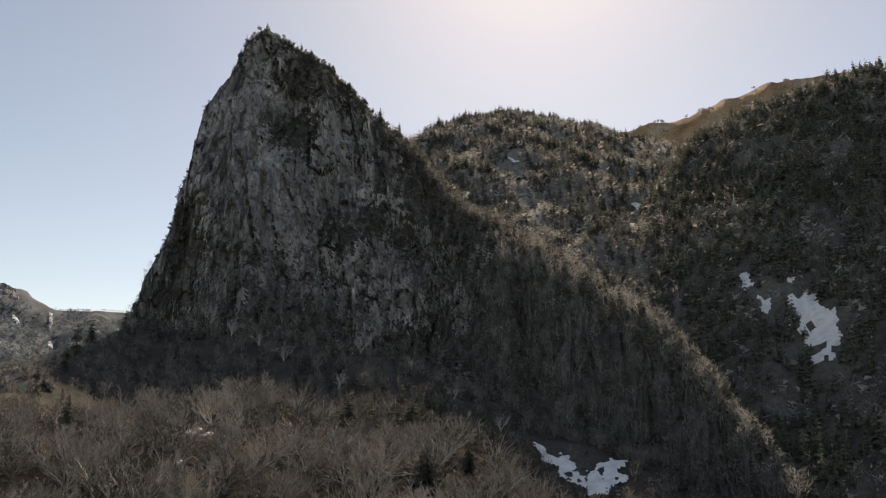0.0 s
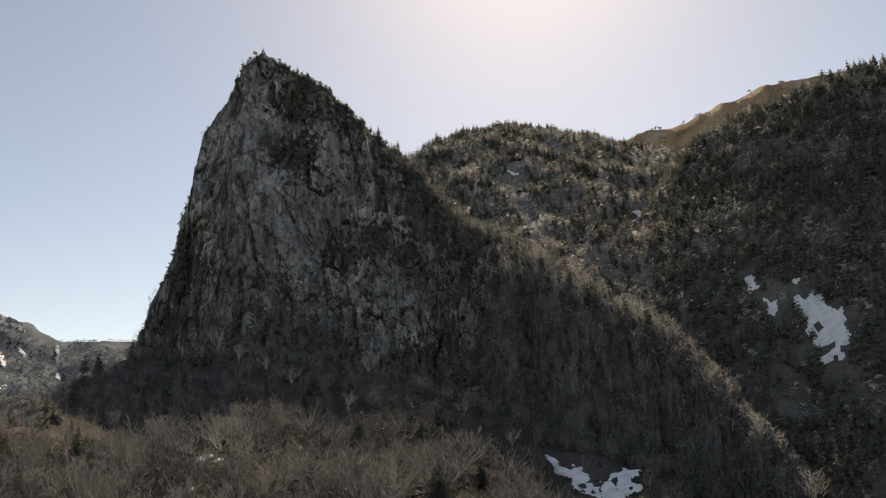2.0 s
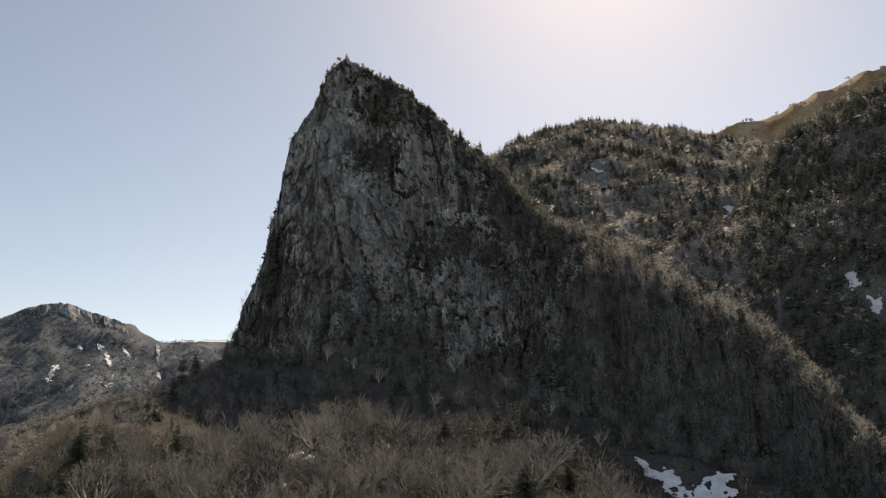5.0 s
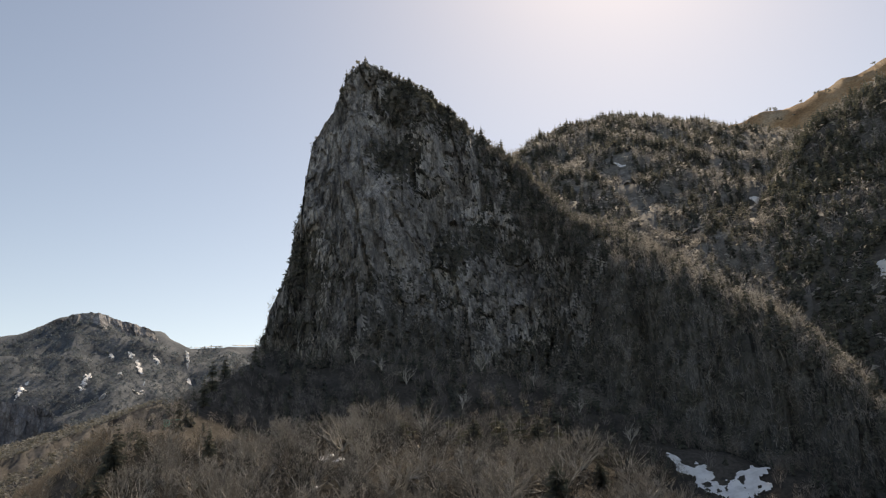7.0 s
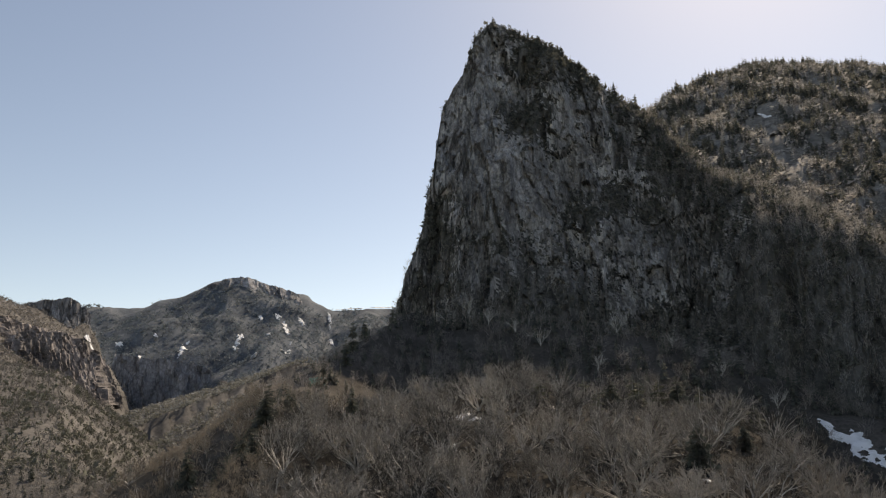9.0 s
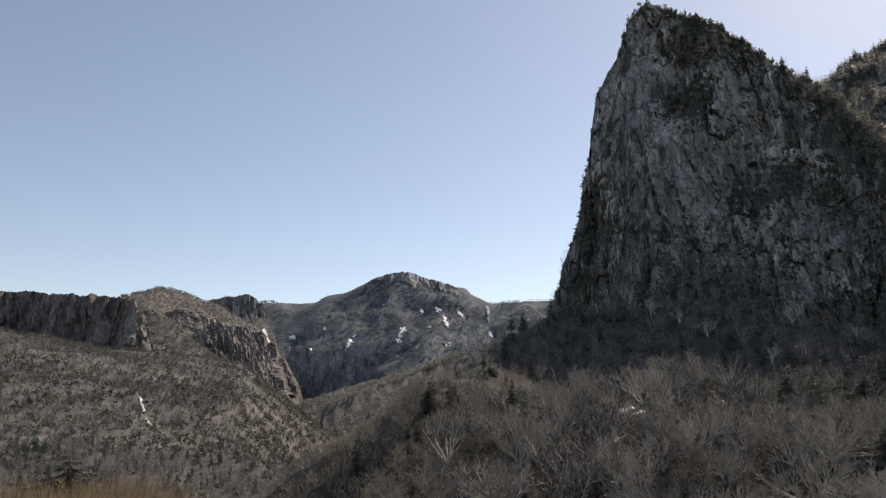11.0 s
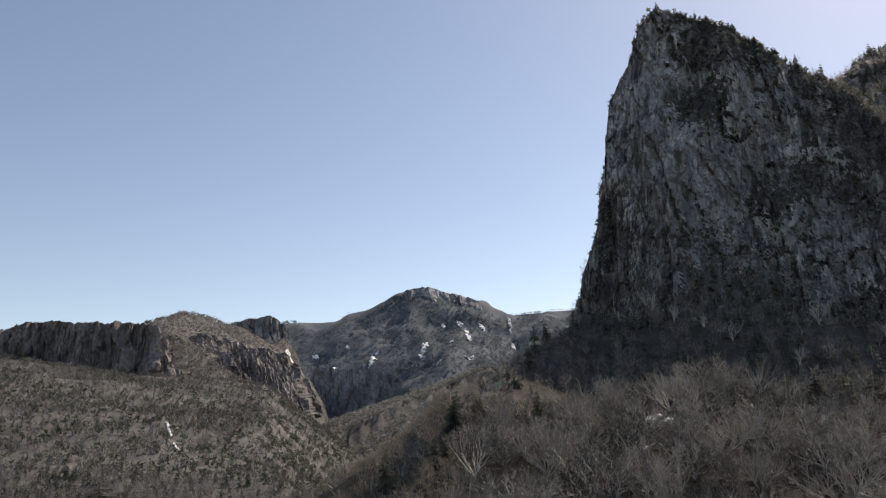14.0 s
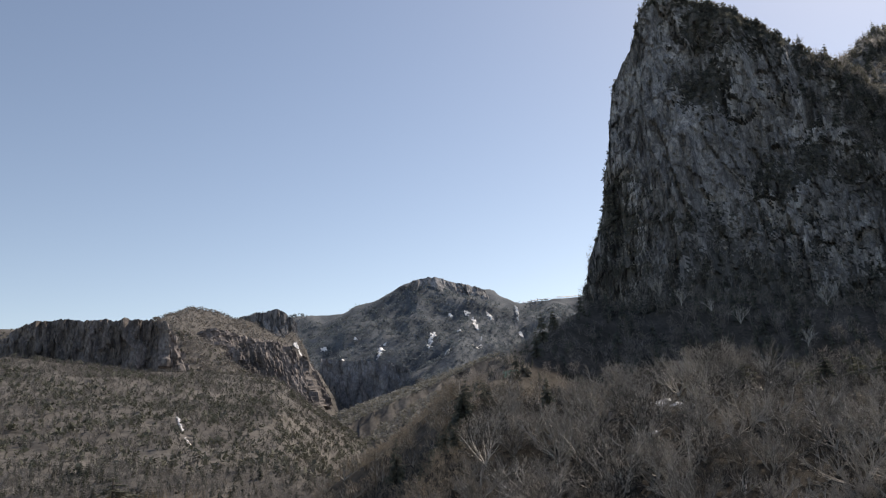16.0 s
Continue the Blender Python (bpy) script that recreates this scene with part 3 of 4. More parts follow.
# far trees carry the haze as a blue-grey tint in their colour
M_HAZYWOOD = plant("far_woods", (0.085, 0.107, 0.122), (0.225, 0.262, 0.283), translucent=0.25)
M_OLIVE = plant("olive_needles", (0.09, 0.092, 0.066), (0.2, 0.196, 0.142), translucent=0.2)
# darker copy of the bare woods: the rock's shade is in its colour
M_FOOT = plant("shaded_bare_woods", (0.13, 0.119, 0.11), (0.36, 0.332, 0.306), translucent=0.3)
M_HILLFIR = plant("hillside_firs", (0.055, 0.061, 0.051), (0.12, 0.126, 0.1), translucent=0.2)
# paler copy of the far woods: sunlight on the spur put into its colour
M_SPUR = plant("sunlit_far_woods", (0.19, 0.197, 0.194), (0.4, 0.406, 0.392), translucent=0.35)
M_GRASS = plant("dry_grass", (0.17, 0.125, 0.078), (0.38, 0.295, 0.185), translucent=0.25)


# ---- tree shapes: arrays of corners and triangles ----
class Shape:
    def __init__(self):
        self.v, self.f = [], []

    def limb(self, a, b, ra, rb, sides=3):
        a, b = np.asarray(a, float), np.asarray(b, float)
        d = (b - a) / (np.linalg.norm(b - a) + 1e-9)
        u = np.cross(d, (0.31, 0.87, 0.39))
        u /= np.linalg.norm(u) + 1e-9
        w = np.cross(d, u)
        k = len(self.v)
        for p, r in ((a, ra), (b, rb)):
            for i in range(sides):
                t = 2 * math.pi * i / sides
                self.v.append(p + r * (math.cos(t) * u + math.sin(t) * w))
        for i in range(sides):
            j = (i + 1) % sides
            self.f += [(k + i, k + j, k + sides + j), (k + i, k + sides + j, k + sides + i)]

    def sliver(self, a, b, width, rng):
        a, b = np.asarray(a, float), np.asarray(b, float)
        w = np.cross(b - a, rng.normal(size=3))
        w *= width / (np.linalg.norm(w) + 1e-9)
        k = len(self.v)
        self.v += [a - w, a + w, b]
        self.f.append((k, k + 1, k + 2))

    def arrays(self):
        return np.array(self.v), np.array(self.f, int)


def turned(d, spread, rng):
    d = d + spread * rng.normal(size=3)
    return d / np.linalg.norm(d)


def aside(d, rng):
    """A direction square to d."""
    w = np.cross(d, rng.normal(size=3))
    return w / (np.linalg.norm(w) + 1e-9)


def bare_tree_shape(seed, height=5.5, stems=6, twigs=5, wide=0.5, thick=1.0, forks=1.7):
    """A leafless tree: stems lean out from the base, bend up and fork into a dome of fine twigs."""
    rng = np.random.default_rng(seed)
    wood, fine = Shape(), Shape()
    up = np.array([0, 0, 1.0])
    wood.limb((0, 0, -0.06 * height), (0, 0, 0.06 * height), 0.026 * height * thick, 0.02 * height * thick, 5)

    def grow(p, d, size, r, level):
        parts = 3 if level < 2 else 2
        for k in range(parts):
            d = turned(d + (0.04, 0.12, 0.1)[level] * up, 0.16, rng)
            q = p + d * size / parts * rng.uniform(0.8, 1.2)
            if level < 2:
                wood.limb(p, q, r, r * 0.8)
            else:
                wood.sliver(p, q + d * 0.02 * height, r, rng)
            r, p = r * 0.84, q
            if level < 2:
                for _ in range(int(forks + rng.random())):
                    c = d * 0.85 + 0.62 * aside(d, rng) + 0.1 * up
                    grow(q, c / np.linalg.norm(c), size * rng.uniform(0.48, 0.68), r * 0.66, level + 1)
            else:
                for _ in range(twigs):
                    c = turned(d * 0.75 + 0.55 * aside(d, rng) + 0.22 * up, 0.1, rng)
                    g = q - d * size / parts * rng.uniform(0, 0.9)
                    e = g + c * height * rng.uniform(0.045, 0.1)
                    fine.sliver(g, e, 0.0034 * height * thick, rng)
                    if rng.random() < 0.45:
                        fine.sliver(g + (e - g) * 0.5, e + turned(c, 0.5, rng) * height * 0.035, 0.003 * height * thick, rng)

    for k in range(stems):
        a = 2.4 * k + rng.uniform(-0.5, 0.5)
        lean = math.sqrt((k + 0.3) / stems)
        d = np.array([math.cos(a) * lean * wide * 1.5, math.sin(a) * lean * wide * 1.5, 1.0 - 0.3 * lean])
        d /= np.linalg.norm(d)
        grow(np.array([0, 0, 0.03 * height]), d, height * rng.uniform(0.42, 0.52), 0.0155 * height * thick, 0)
    return wood.arrays(), fine.arrays()


def wood_clump_shape(seed, n=46, width=0.016):
    """A leafless tree of the woods, 1 m high: a spray of thin upward strokes."""
    rng = np.random.default_rng(seed)
    s = Shape()
    for _ in range(3):
        a = rng.uniform(0, 6.3)
        s.sliver((0, 0, -0.1), (0.16 * math.cos(a), 0.16 * math.sin(a), 0.72), width * 1.3, rng)
    for _ in range(n):
        a, h = rng.uniform(0, 6.3), rng.uniform(0.22, 0.86)
        rad = 0.36 * math.sin(math.pi * min(1, h * 0.86) ** 0.9) * rng.uniform(0.25, 1.0)
        p = np.array([rad * math.cos(a), rad * math.sin(a), h])
        d = turned(np.array([math.cos(a) * 0.6, math.sin(a) * 0.6, 0.85]), 0.35, rng)
        s.sliver(p - d * 0.09, p + d * rng.uniform(0.09, 0.2), width, rng)
    return s.arrays()


def conifer_shape(seed, whorls=12, arms=7, ragged=0.25, near=True):
    """A fir 1 m high: trunk, and sprays of needles that droop outwards."""
    rng = np.random.default_rng(seed)
    trunk, crown = Shape(), Shape()
    trunk.limb((0, 0, -0.06), (0, 0, 0.5), 0.018, 0.011, 5)
    trunk.limb((0, 0, 0.5), (0, 0, 0.99), 0.011, 0.002, 5)
    for k in range(whorls):
        h = 0.14 + 0.84 * (k / (whorls - 1)) ** 0.95
        reach = ((0.3 if near else 0.235) * (1 - h) ** 0.8 + 0.018) * rng.uniform(1 - ragged, 1 + ragged * 0.6)
        for j in range(arms):
            if rng.random() < ragged * 0.45:
                continue
            a = 2 * math.pi * (j + rng.uniform(-0.3, 0.3)) / arms + k * 1.1
            r = reach * rng.uniform(0.7, 1.15)
            out = np.array([math.cos(a), math.sin(a), 0.0])
            across = np.array([-math.sin(a), math.cos(a), 0.0])
            p0 = np.array([0, 0, h + (rng.uniform(-0.03, 0.03) if near else 0)])
            tip = p0 + out * r + np.array([0, 0, -r * rng.uniform(0.05, 0.4)])
            midp = p0 + out * r * 0.55 + np.array([0, 0, r * 0.06])
            if near:
                for s in range(7):
                    t = 0.2 + 0.8 * s / 6
                    c = p0 * (1 - t) + tip * t + np.array([0, 0, 0.05 * r * math.sin(3 * t)])
                    for side in (-1, 1):
                        e = c + (across * side * rng.uniform(0.5, 1) + out * 0.5) * r * 0.34 * (1.15 - 0.6 * t) - np.array([0, 0, r * rng.uniform(0.05, 0.25)])
                        low = c + out * r * rng.uniform(-0.1, 0.12) + across * side * r * 0.1 - np.array([0, 0, r * rng.uniform(0.2, 0.5)])
                        for tip3 in (e, low):                  # flat sprays, and needles that hang
                            kk = len(crown.v)
                            crown.v += [c - out * r * 0.11, c + out * r * 0.12, tip3]
                            crown.f.append((kk, kk + 1, kk + 2))
            else:
                kk = len(crown.v)
                wdt = r * 0.42
                drop = np.array([0, 0, r * rng.uniform(0.55, 0.95)])
                crown.v += [p0 + drop * 0.5, midp + across * wdt - drop, tip, midp - across * wdt - drop * 0.6]
                crown.f += [(kk, kk + 1, kk + 2), (kk, kk + 2, kk + 3)]
    return trunk.arrays(), crown.arrays()


def tuft_shape(seed, n=12, flat=0.75):
    """A far-off crown, 1 m high: a loose heap of small facets with gaps."""
    rng = np.random.default_rng(seed)
    s = Shape()
    for _ in range(n):
        d = rng.normal(size=3)
        d /= np.linalg.norm(d)
        c = np.array([0, 0, 0.5]) + d * np.array([0.3, 0.3, 0.42]) * rng.uniform(0.3, 1)
        k = len(s.v)
        for _ in range(3):
            s.v.append(c + rng.normal(size=3) * np.array([0.17, 0.17, 0.15]))
        s.f.append((k, k + 1, k + 2))
    return s.arrays()


def scatter(name, shapes, xyz, heights, mats, label, category, seed, wide=(0.8, 1.25)):
    """Many plants of one wood, joined into one mesh."""
    rng = np.random.default_rng(seed)
    vs, fs, base = [], [], 0
    pick = rng.integers(0, len(shapes), len(xyz))
    for k, (v, f) in enumerate(shapes):
        at, h = xyz[pick == k], heights[pick == k]
        if not len(at):
            continue
        a = rng.uniform(0, 6.283, len(at))
        w = h * rng.uniform(*wide, len(at))
        c, s = np.cos(a) * w, np.sin(a) * w
        lean = rng.normal(0, 0.06, (len(at), 2))
        x = v[:, 0] * c[:, None] - v[:, 1] * s[:, None] + v[:, 2] * (lean[:, :1] * h[:, None])
        y = v[:, 0] * s[:, None] + v[:, 1] * c[:, None] + v[:, 2] * (lean[:, 1:] * h[:, None])
        z = v[:, 2] * h[:, None]
        pts = np.stack([x, y, z], -1) + at[:, None, :]
        vs.append(pts.reshape(-1, 3))
        fs.append((f[None] + (np.arange(len(at)) * len(v))[:, None, None] + base).reshape(-1, 3))
        base += len(at) * len(v)
    ob = link_mesh(name, np.concatenate(vs), np.concatenate(fs), mats)
    return tagged(ob, label, category, kind="stuff")


SNOW = [
    (164.1, 417, 161.8, 403, 5),
    (163, 398, 166, 386, 5),
    (175.5, 387, 177, 354, 15),
    (182, 364, 169.5, 345, 15),
    (178.8, 395, 181, 392, 3),
    (34.7, 295, 50, 271, 7),
    (58.3, 285, 56.2, 267, 9),
    (49.5, 279, 54, 266, 9),
    (65, 674, 64.6, 660, 9),
    (156, 599, 150.6, 578, 5.5),
    (-1212.3, 1629.6, -1176.9, 1554.3, 18.85),
    (-1121.7, 1732.1, -1085, 1635.5, 13.05),
    (-1090.3, 1882, -1024.9, 1791, 11.6),
    (-975.8, 1721.9, -968.9, 1669.3, 15.95),
    (-1156.9, 1228.3, -1143, 1260.4, 14.5),
    (-1401.7, 1596.8, -1377.8, 1601.2, 13.05),
    (-802, 1204.3, -756.5, 1144.1, 8.7),
    (-1222, 2423, -1106, 2455, 15),
    (-1100, 2456, -1000, 2493, 15),
]
SNOW_MORE = [
    (-1068.2, 2109.4, -997.2, 1976.2, 8.7),
    (-1126.7, 1907.5, -1105.7, 1883.6, 13.05),
    (-1073.4, 1933.7, -1059.8, 1934.9, 14.5),
    (-966.3, 1928.4, -975.9, 1941.8, 13.05),
    (-1058, 1272, -1082, 1304, 13),
    (-1152.8, 1452.4, -1133.8, 1455.6, 11.6),
    (-1032.1, 1702.3, -1069.5, 1778.9, 10.15),
    (-1309.9, 1625.8, -1309.7, 1634.9, 11.6),
    (-974.3, 1546.9, -1010.7, 1618, 10.15),
    (-477.7, 385.2, -416.4, 342.4, 1.5),
    (-405.9, 334.8, -388.4, 324.9, 1.8),
    (-1163.8, 1878.8, -1150, 1862, 10),
    (-1066.8, 1935.6, -1050, 1915, 11),
    (-1139.9, 1451.8, -1128, 1446, 10),
    (-1242, 1501.4, -1228, 1478, 7),
    (-38.8, 116.9, -34.6, 113.4, 2.6),
    (-33.2, 112.2, -31.6, 110.8, 1.6),
    (-17.8, 124.1, -16.3, 123.4, 1.6),
    (-33.5, 99.5, -31.3, 97.4, 1.4),
    (-1.4, 86.9, -0.3, 87.8, 1.2),
]
SCREE = [
    (64.7, 664, 62.2, 600, 9),
    (62.2, 604, 63.3, 574, 12.5),
    (63.3, 580, 64.4, 522, 9),
    (150.6, 580, 134.5, 530, 4),
    (172.5, 595, 165, 584, 6),
]


def off_snow(p):
    """True where no snow lies."""
    ok = np.ones(len(p), bool)
    for ax, ay, bx, by, w in SNOW + SNOW_MORE + SCREE:
        vx, vy = bx - ax, by - ay
        t = np.clip(((p[:, 0] - ax) * vx + (p[:, 1] - ay) * vy) / (vx * vx + vy * vy), -0.1, 1.1)
        ok &= np.hypot(p[:, 0] - ax - t * vx, p[:, 1] - ay - t * vy) > np.where(np.hypot(p[:, 0], p[:, 1]) < 170, 0.4, (0.62 if w < 12 else 0.34)) * w
    return ok


def sector(n, az0, az1, r0, r1, seed):
    """Random places on the ground, evenly by area, with their landform and the ground's tilt."""
    rng = np.random.default_rng(seed)
    a = np.radians(rng.uniform(az0, az1, n))
    r = np.sqrt(rng.uniform(r0 * r0, r1 * r1, n))
    x, y = r * np.sin(a), r * np.cos(a)
    z, which = terrain(x, y, True)
    toward = terrain(x * (1 - 4 / r), y * (1 - 4 / r))
    p = np.stack([x, y, z], 1)
    clear = off_snow(p)
    return p[clear], which[clear], ((z - toward) / 4)[clear], rng


CLUMPS = [wood_clump_shape(s, 34, 0.016) for s in range(6)]
CLUMPS_NEAR = [wood_clump_shape(70 + s, 74, 0.0075) for s in range(5)]
BUSHES = [wood_clump_shape(30 + s, 17, 0.034) for s in range(6)]
FIRS_MID = [conifer_shape(40 + s, 7, 5, 0.4, near=False)[1] for s in range(5)]
FIRS_FAR = [conifer_shape(60 + s, 6, 5, 0.5, near=False)[1] for s in range(4)]
TUFTS = [tuft_shape(s) for s in range(6)]
TUFTS_FAR = [tuft_shape(20 + s, 7) for s in range(6)]

# ---- woods on the mountain behind the saddle and on the dark mountain ----
p, which, rise, rng = sector(46000, -5, 37, 290, 960, 11)
keep = ((which == 4) | (which == 5) | (which == 1)) & (rise > -0.15)
patch = fbm(p[:, 0] / 45, p[:, 1] / 45, p[:, 2] / 45, 3)
p, patch, rise = p[keep], patch[keep], rise[keep]
steep = which[keep] == 5                 # the dark mountain bears mostly firs
cut = rng.random(len(p))
bare = cut < np.where(steep, 0.34, 0.5) - 0.9 * patch
scatter("bare_woods", CLUMPS, p[bare][:4800], rng.uniform(5, 10.5, bare.sum())[:4800], [M_WOODS],
        "leafless grey-brown woods on the shaded mountainside", "woods", 12)
fir = ~bare
for part_of, leaf, top, seed in ((fir & ~steep, M_NEEDLE_FAR, 3700, 13), (fir & steep, M_NEEDLE, 2900, 15)):
    g = p[part_of][:top]
    scatter("conifer_woods", FIRS_MID, g, rng.uniform(6, 14, len(g)), [leaf],
            "dark green conifer woods on the shaded mountainside", "woods", seed, (0.85, 1.35))
rest = p[bare][4800:15000]
scatter("underwood", TUFTS_FAR, rest, rng.uniform(2.5, 6.5, len(rest)), [M_WOODS],
        "low leafless underwood between the mountain trees", "woods", 14, (1.0, 1.7))

g, _ = crest(MID_RIDGE, 250)
g = g + rng.normal(0, 5, g.shape) * np.array([1, 1, 0])
g[:, 2] = terrain(g[:, 0], g[:, 1])
scatter("crest_firs", FIRS_MID, g, rng.uniform(4, 13, len(g)), [M_NEEDLE],
        "dark firs along the crest of the wooded mountain", "trees", 16)

# ---- brush and scattered firs on the sunny hillside ----
p, which, rise, rng = sector(46000, -67, -28, 420, 1200, 21)
keep = ((which == 9) | (which == 1) | (which == 8)) & (rise > -0.1)
p = p[keep]
patch = fbm(p[:, 0] / 110, p[:, 1] / 110, p[:, 2] * 0, 4)
cut = rng.random(len(p))
fir = cut < 0.07 + 0.42 * np.clip(patch + 0.05, 0, 1) + 0.12 * np.clip((55 - p[:, 2]) / 60, 0, 1)
scatter("bare_brush", BUSHES, p[~fir][:7800], rng.uniform(3.0, 6.5, (~fir).sum())[:7800], [M_HILLBRUSH],
        "leafless brown brush on the sunny hillside", "brush", 22, (0.9, 1.6))
scatter("scattered_firs", TUFTS + FIRS_FAR[:3], p[fir][:4200], rng.uniform(3.5, 8.0, fir.sum())[:4200], [M_HILLFIR],
        "scattered dark firs among brush on the hillside", "trees", 23)
p, which, rise, rng = sector(14000, -67, -36, 110, 430, 26)
keep = (which == 9) | (which == 1) | (which == 0)
p = p[keep]
patch = fbm(p[:, 0] / 60, p[:, 1] / 60, p[:, 2] * 0, 3)
fir = rng.random(len(p)) < 0.08 + 0.4 * np.clip(patch, 0, 1)
scatter("valley_brush", CLUMPS, p[~fir][:2300], rng.uniform(3.0, 6.0, (~fir).sum())[:2300], [M_HILLBRUSH],
        "leafless grey-brown trees filling the valley below the road", "brush", 27, (0.9, 1.5))
scatter("valley_firs", FIRS_MID, p[fir][:700], rng.uniform(3.5, 7.5, fir.sum())[:700], [M_HILLFIR],
        "dark firs in the valley below the road", "trees", 28)

# ---- far woods under the snowy peak and the lava cliff ----
p, which, rise, rng = sector(60000, -67, -19, 900, 2720, 31)
keep = (which == 7) & (rise > 0.02)
p = p[keep]
high = fbm(p[:, 0] / 200, p[:, 1] / 200, p[:, 2] * 0, 4)
keep = (p[:, 2] < 400 + 200 * high)
p = p[keep]
p = p[np.hypot(p[:, 0], p[:, 1]) > 980]
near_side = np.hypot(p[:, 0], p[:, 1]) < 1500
# beyond 1500 m the trees take the haze tint, nearer ones plain brush
for part_of, leaf, seed in ((~near_side, M_HAZYWOOD, 32), (near_side, M_HILLBRUSH, 33)):
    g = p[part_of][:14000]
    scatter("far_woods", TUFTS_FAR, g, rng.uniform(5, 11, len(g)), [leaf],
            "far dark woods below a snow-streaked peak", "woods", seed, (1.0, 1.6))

p, which, rise, rng = sector(12000, -42, -26, 850, 1480, 34)
p = p[(which == 10) | (which == 7)]
fir = rng.random(len(p)) < 0.35
# leafless trees here take the tone with sunlight in its colour
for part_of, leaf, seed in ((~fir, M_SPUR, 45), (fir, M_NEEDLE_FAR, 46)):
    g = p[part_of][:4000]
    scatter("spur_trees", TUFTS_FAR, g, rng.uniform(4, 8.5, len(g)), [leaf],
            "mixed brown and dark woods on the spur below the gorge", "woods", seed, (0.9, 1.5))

p, which, rise, rng = sector(26000, -60, -37, 800, 1900, 35)
p = p[(which == 8) & (rise > -0.3)][:9000]
scatter("ridge_brush", TUFTS_FAR, p, rng.uniform(3, 7.5, len(p)), [M_HILLBRUSH],
        "grey-brown brush on the rocky ridge behind the cliff", "brush", 36, (1.0, 1.7))

rng = np.random.default_rng(37)
p = MESA_EDGE[rng.integers(2, 150, 190)] + rng.normal(0, 3, (190, 3)) * np.array([1, 1, 0.2]) + np.array([-4, 7, -0.5])
scatter("cliff_top_trees", TUFTS, p, rng.uniform(2.5, 6.5, len(p)), [M_NEEDLE_FAR],
        "dark trees along the top of the lava cliff", "trees", 38, (0.8, 1.3))
p, which, rise, rng = sector(11000, 13, 34, 1060, 1220, 39)
p = p[(which == 6) & (fbm(p[:, 0] / 30, p[:, 1] / 30, 0 * p[:, 2], 2) > 0.28)][:160]
scatter("hilltop_scrub", TUFTS, p, rng.uniform(2.5, 6, len(p)), [M_NEEDLE_FAR],
        "scattered dark scrub on the tan grassy hill", "scrub", 40, (0.9, 1.4))

# ---- woods on the pinnacle and at its foot ----
p, which, rise, rng = sector(9000, -33, 22, 150, 400, 41)
keep = (which == 3) & (np.hypot(p[:, 0] + 95, p[:, 1] - 183) > 6)
p = p[keep]
cut = rng.random(len(p))
fir = cut < 0.16
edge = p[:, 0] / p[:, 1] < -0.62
# shade tone within, sunlit tan tone on the outer edge, both by colour
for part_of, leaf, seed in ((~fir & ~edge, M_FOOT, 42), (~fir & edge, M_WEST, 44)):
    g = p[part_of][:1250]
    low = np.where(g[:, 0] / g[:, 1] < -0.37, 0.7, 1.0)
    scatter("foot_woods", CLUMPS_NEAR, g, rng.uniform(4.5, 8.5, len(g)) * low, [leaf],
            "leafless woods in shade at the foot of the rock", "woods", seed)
scatter("foot_firs", FIRS_MID, p[fir], rng.uniform(4, 9, fir.sum()) * np.where(p[fir, 0] / p[fir, 1] < -0.37, 0.55, 1.0), [M_NEEDLE],
        "dark firs in shade at the foot of the rock", "trees", 43)

def on_rock(chance, n, seed):
    """Places on the rock, by chance and area."""
    chance = np.where(PIN_V[None, :] > 0.1, 0.0, chance) * (PIN[..., 2] > -12)
    prob = (chance * PIN_AREA).ravel()
    rng = np.random.default_rng(seed)
    pick = rng.choice(prob.size, n, replace=False, p=prob / prob.sum())
    return PIN.reshape(-1, 3)[pick], PIN_DOWN.ravel()[pick], PIN_ALONG.ravel()[pick], rng


high = PIN[..., 2] > 85
p, PQ, PS, rng = on_rock(np.clip(PIN_HOLD - 0.02, 0, 0.9) * ~(high & (PIN_ALONG < 0.5)), 4300, 51)
fir = rng.random(len(p)) < 0.28
scatter("cliff_scrub", CLUMPS, p[~fir], rng.uniform(3.5, 7.5, (~fir).sum()), [M_WOODS],
        "leafless scrub clinging to the ledges of the rock", "scrub", 52)
scatter("cliff_firs", FIRS_MID, p[fir], rng.uniform(3.5, 8.5, fir.sum()), [M_NEEDLE_FAR],
        "dark firs clinging to the ledges of the rock", "trees", 53)
p, PQ, PS, rng = on_rock(np.clip(PIN_HOLD - 0.05, 0, 0.9) * (high & (PIN_ALONG < 0.52)), 2600, 54)
scatter("ledge_scrub", TUFTS, p, rng.uniform(1.3, 3.6, len(p)), [M_NEEDLE_FAR],
        "low dark scrub on the ledges of the upper rock face", "scrub", 55, (0.9, 1.6))
p, PQ, PS, rng = on_rock((PIN_DOWN < 0.035) * np.where(PIN_ALONG < 0.27, 1.0, 1.6), 760, 56)
fir = rng.random(len(p)) < np.where(PS < 0.27, 0.25, 0.45)
size = np.where(PS < 0.27, 0.45, 0.85)
scatter("ridge_scrub", TUFTS, p[~fir], rng.uniform(2.5, 6.0, (~fir).sum()) * size[~fir], [M_NEEDLE_FAR],
        "scrubby trees along the edge of the rock", "scrub", 57, (0.8, 1.3))
scatter("ridge_firs", FIRS_MID, p[fir], rng.uniform(3.5, 8.0, fir.sum()) * size[fir], [M_NEEDLE_FAR],
        "dark firs along the edge of the rock", "trees", 58)

p, PQ, PS, rng = on_rock((PIN_DOWN < 0.24) * (PIN_ALONG > 0.45), 760, 59)
fir = rng.random(len(p)) < 0.5
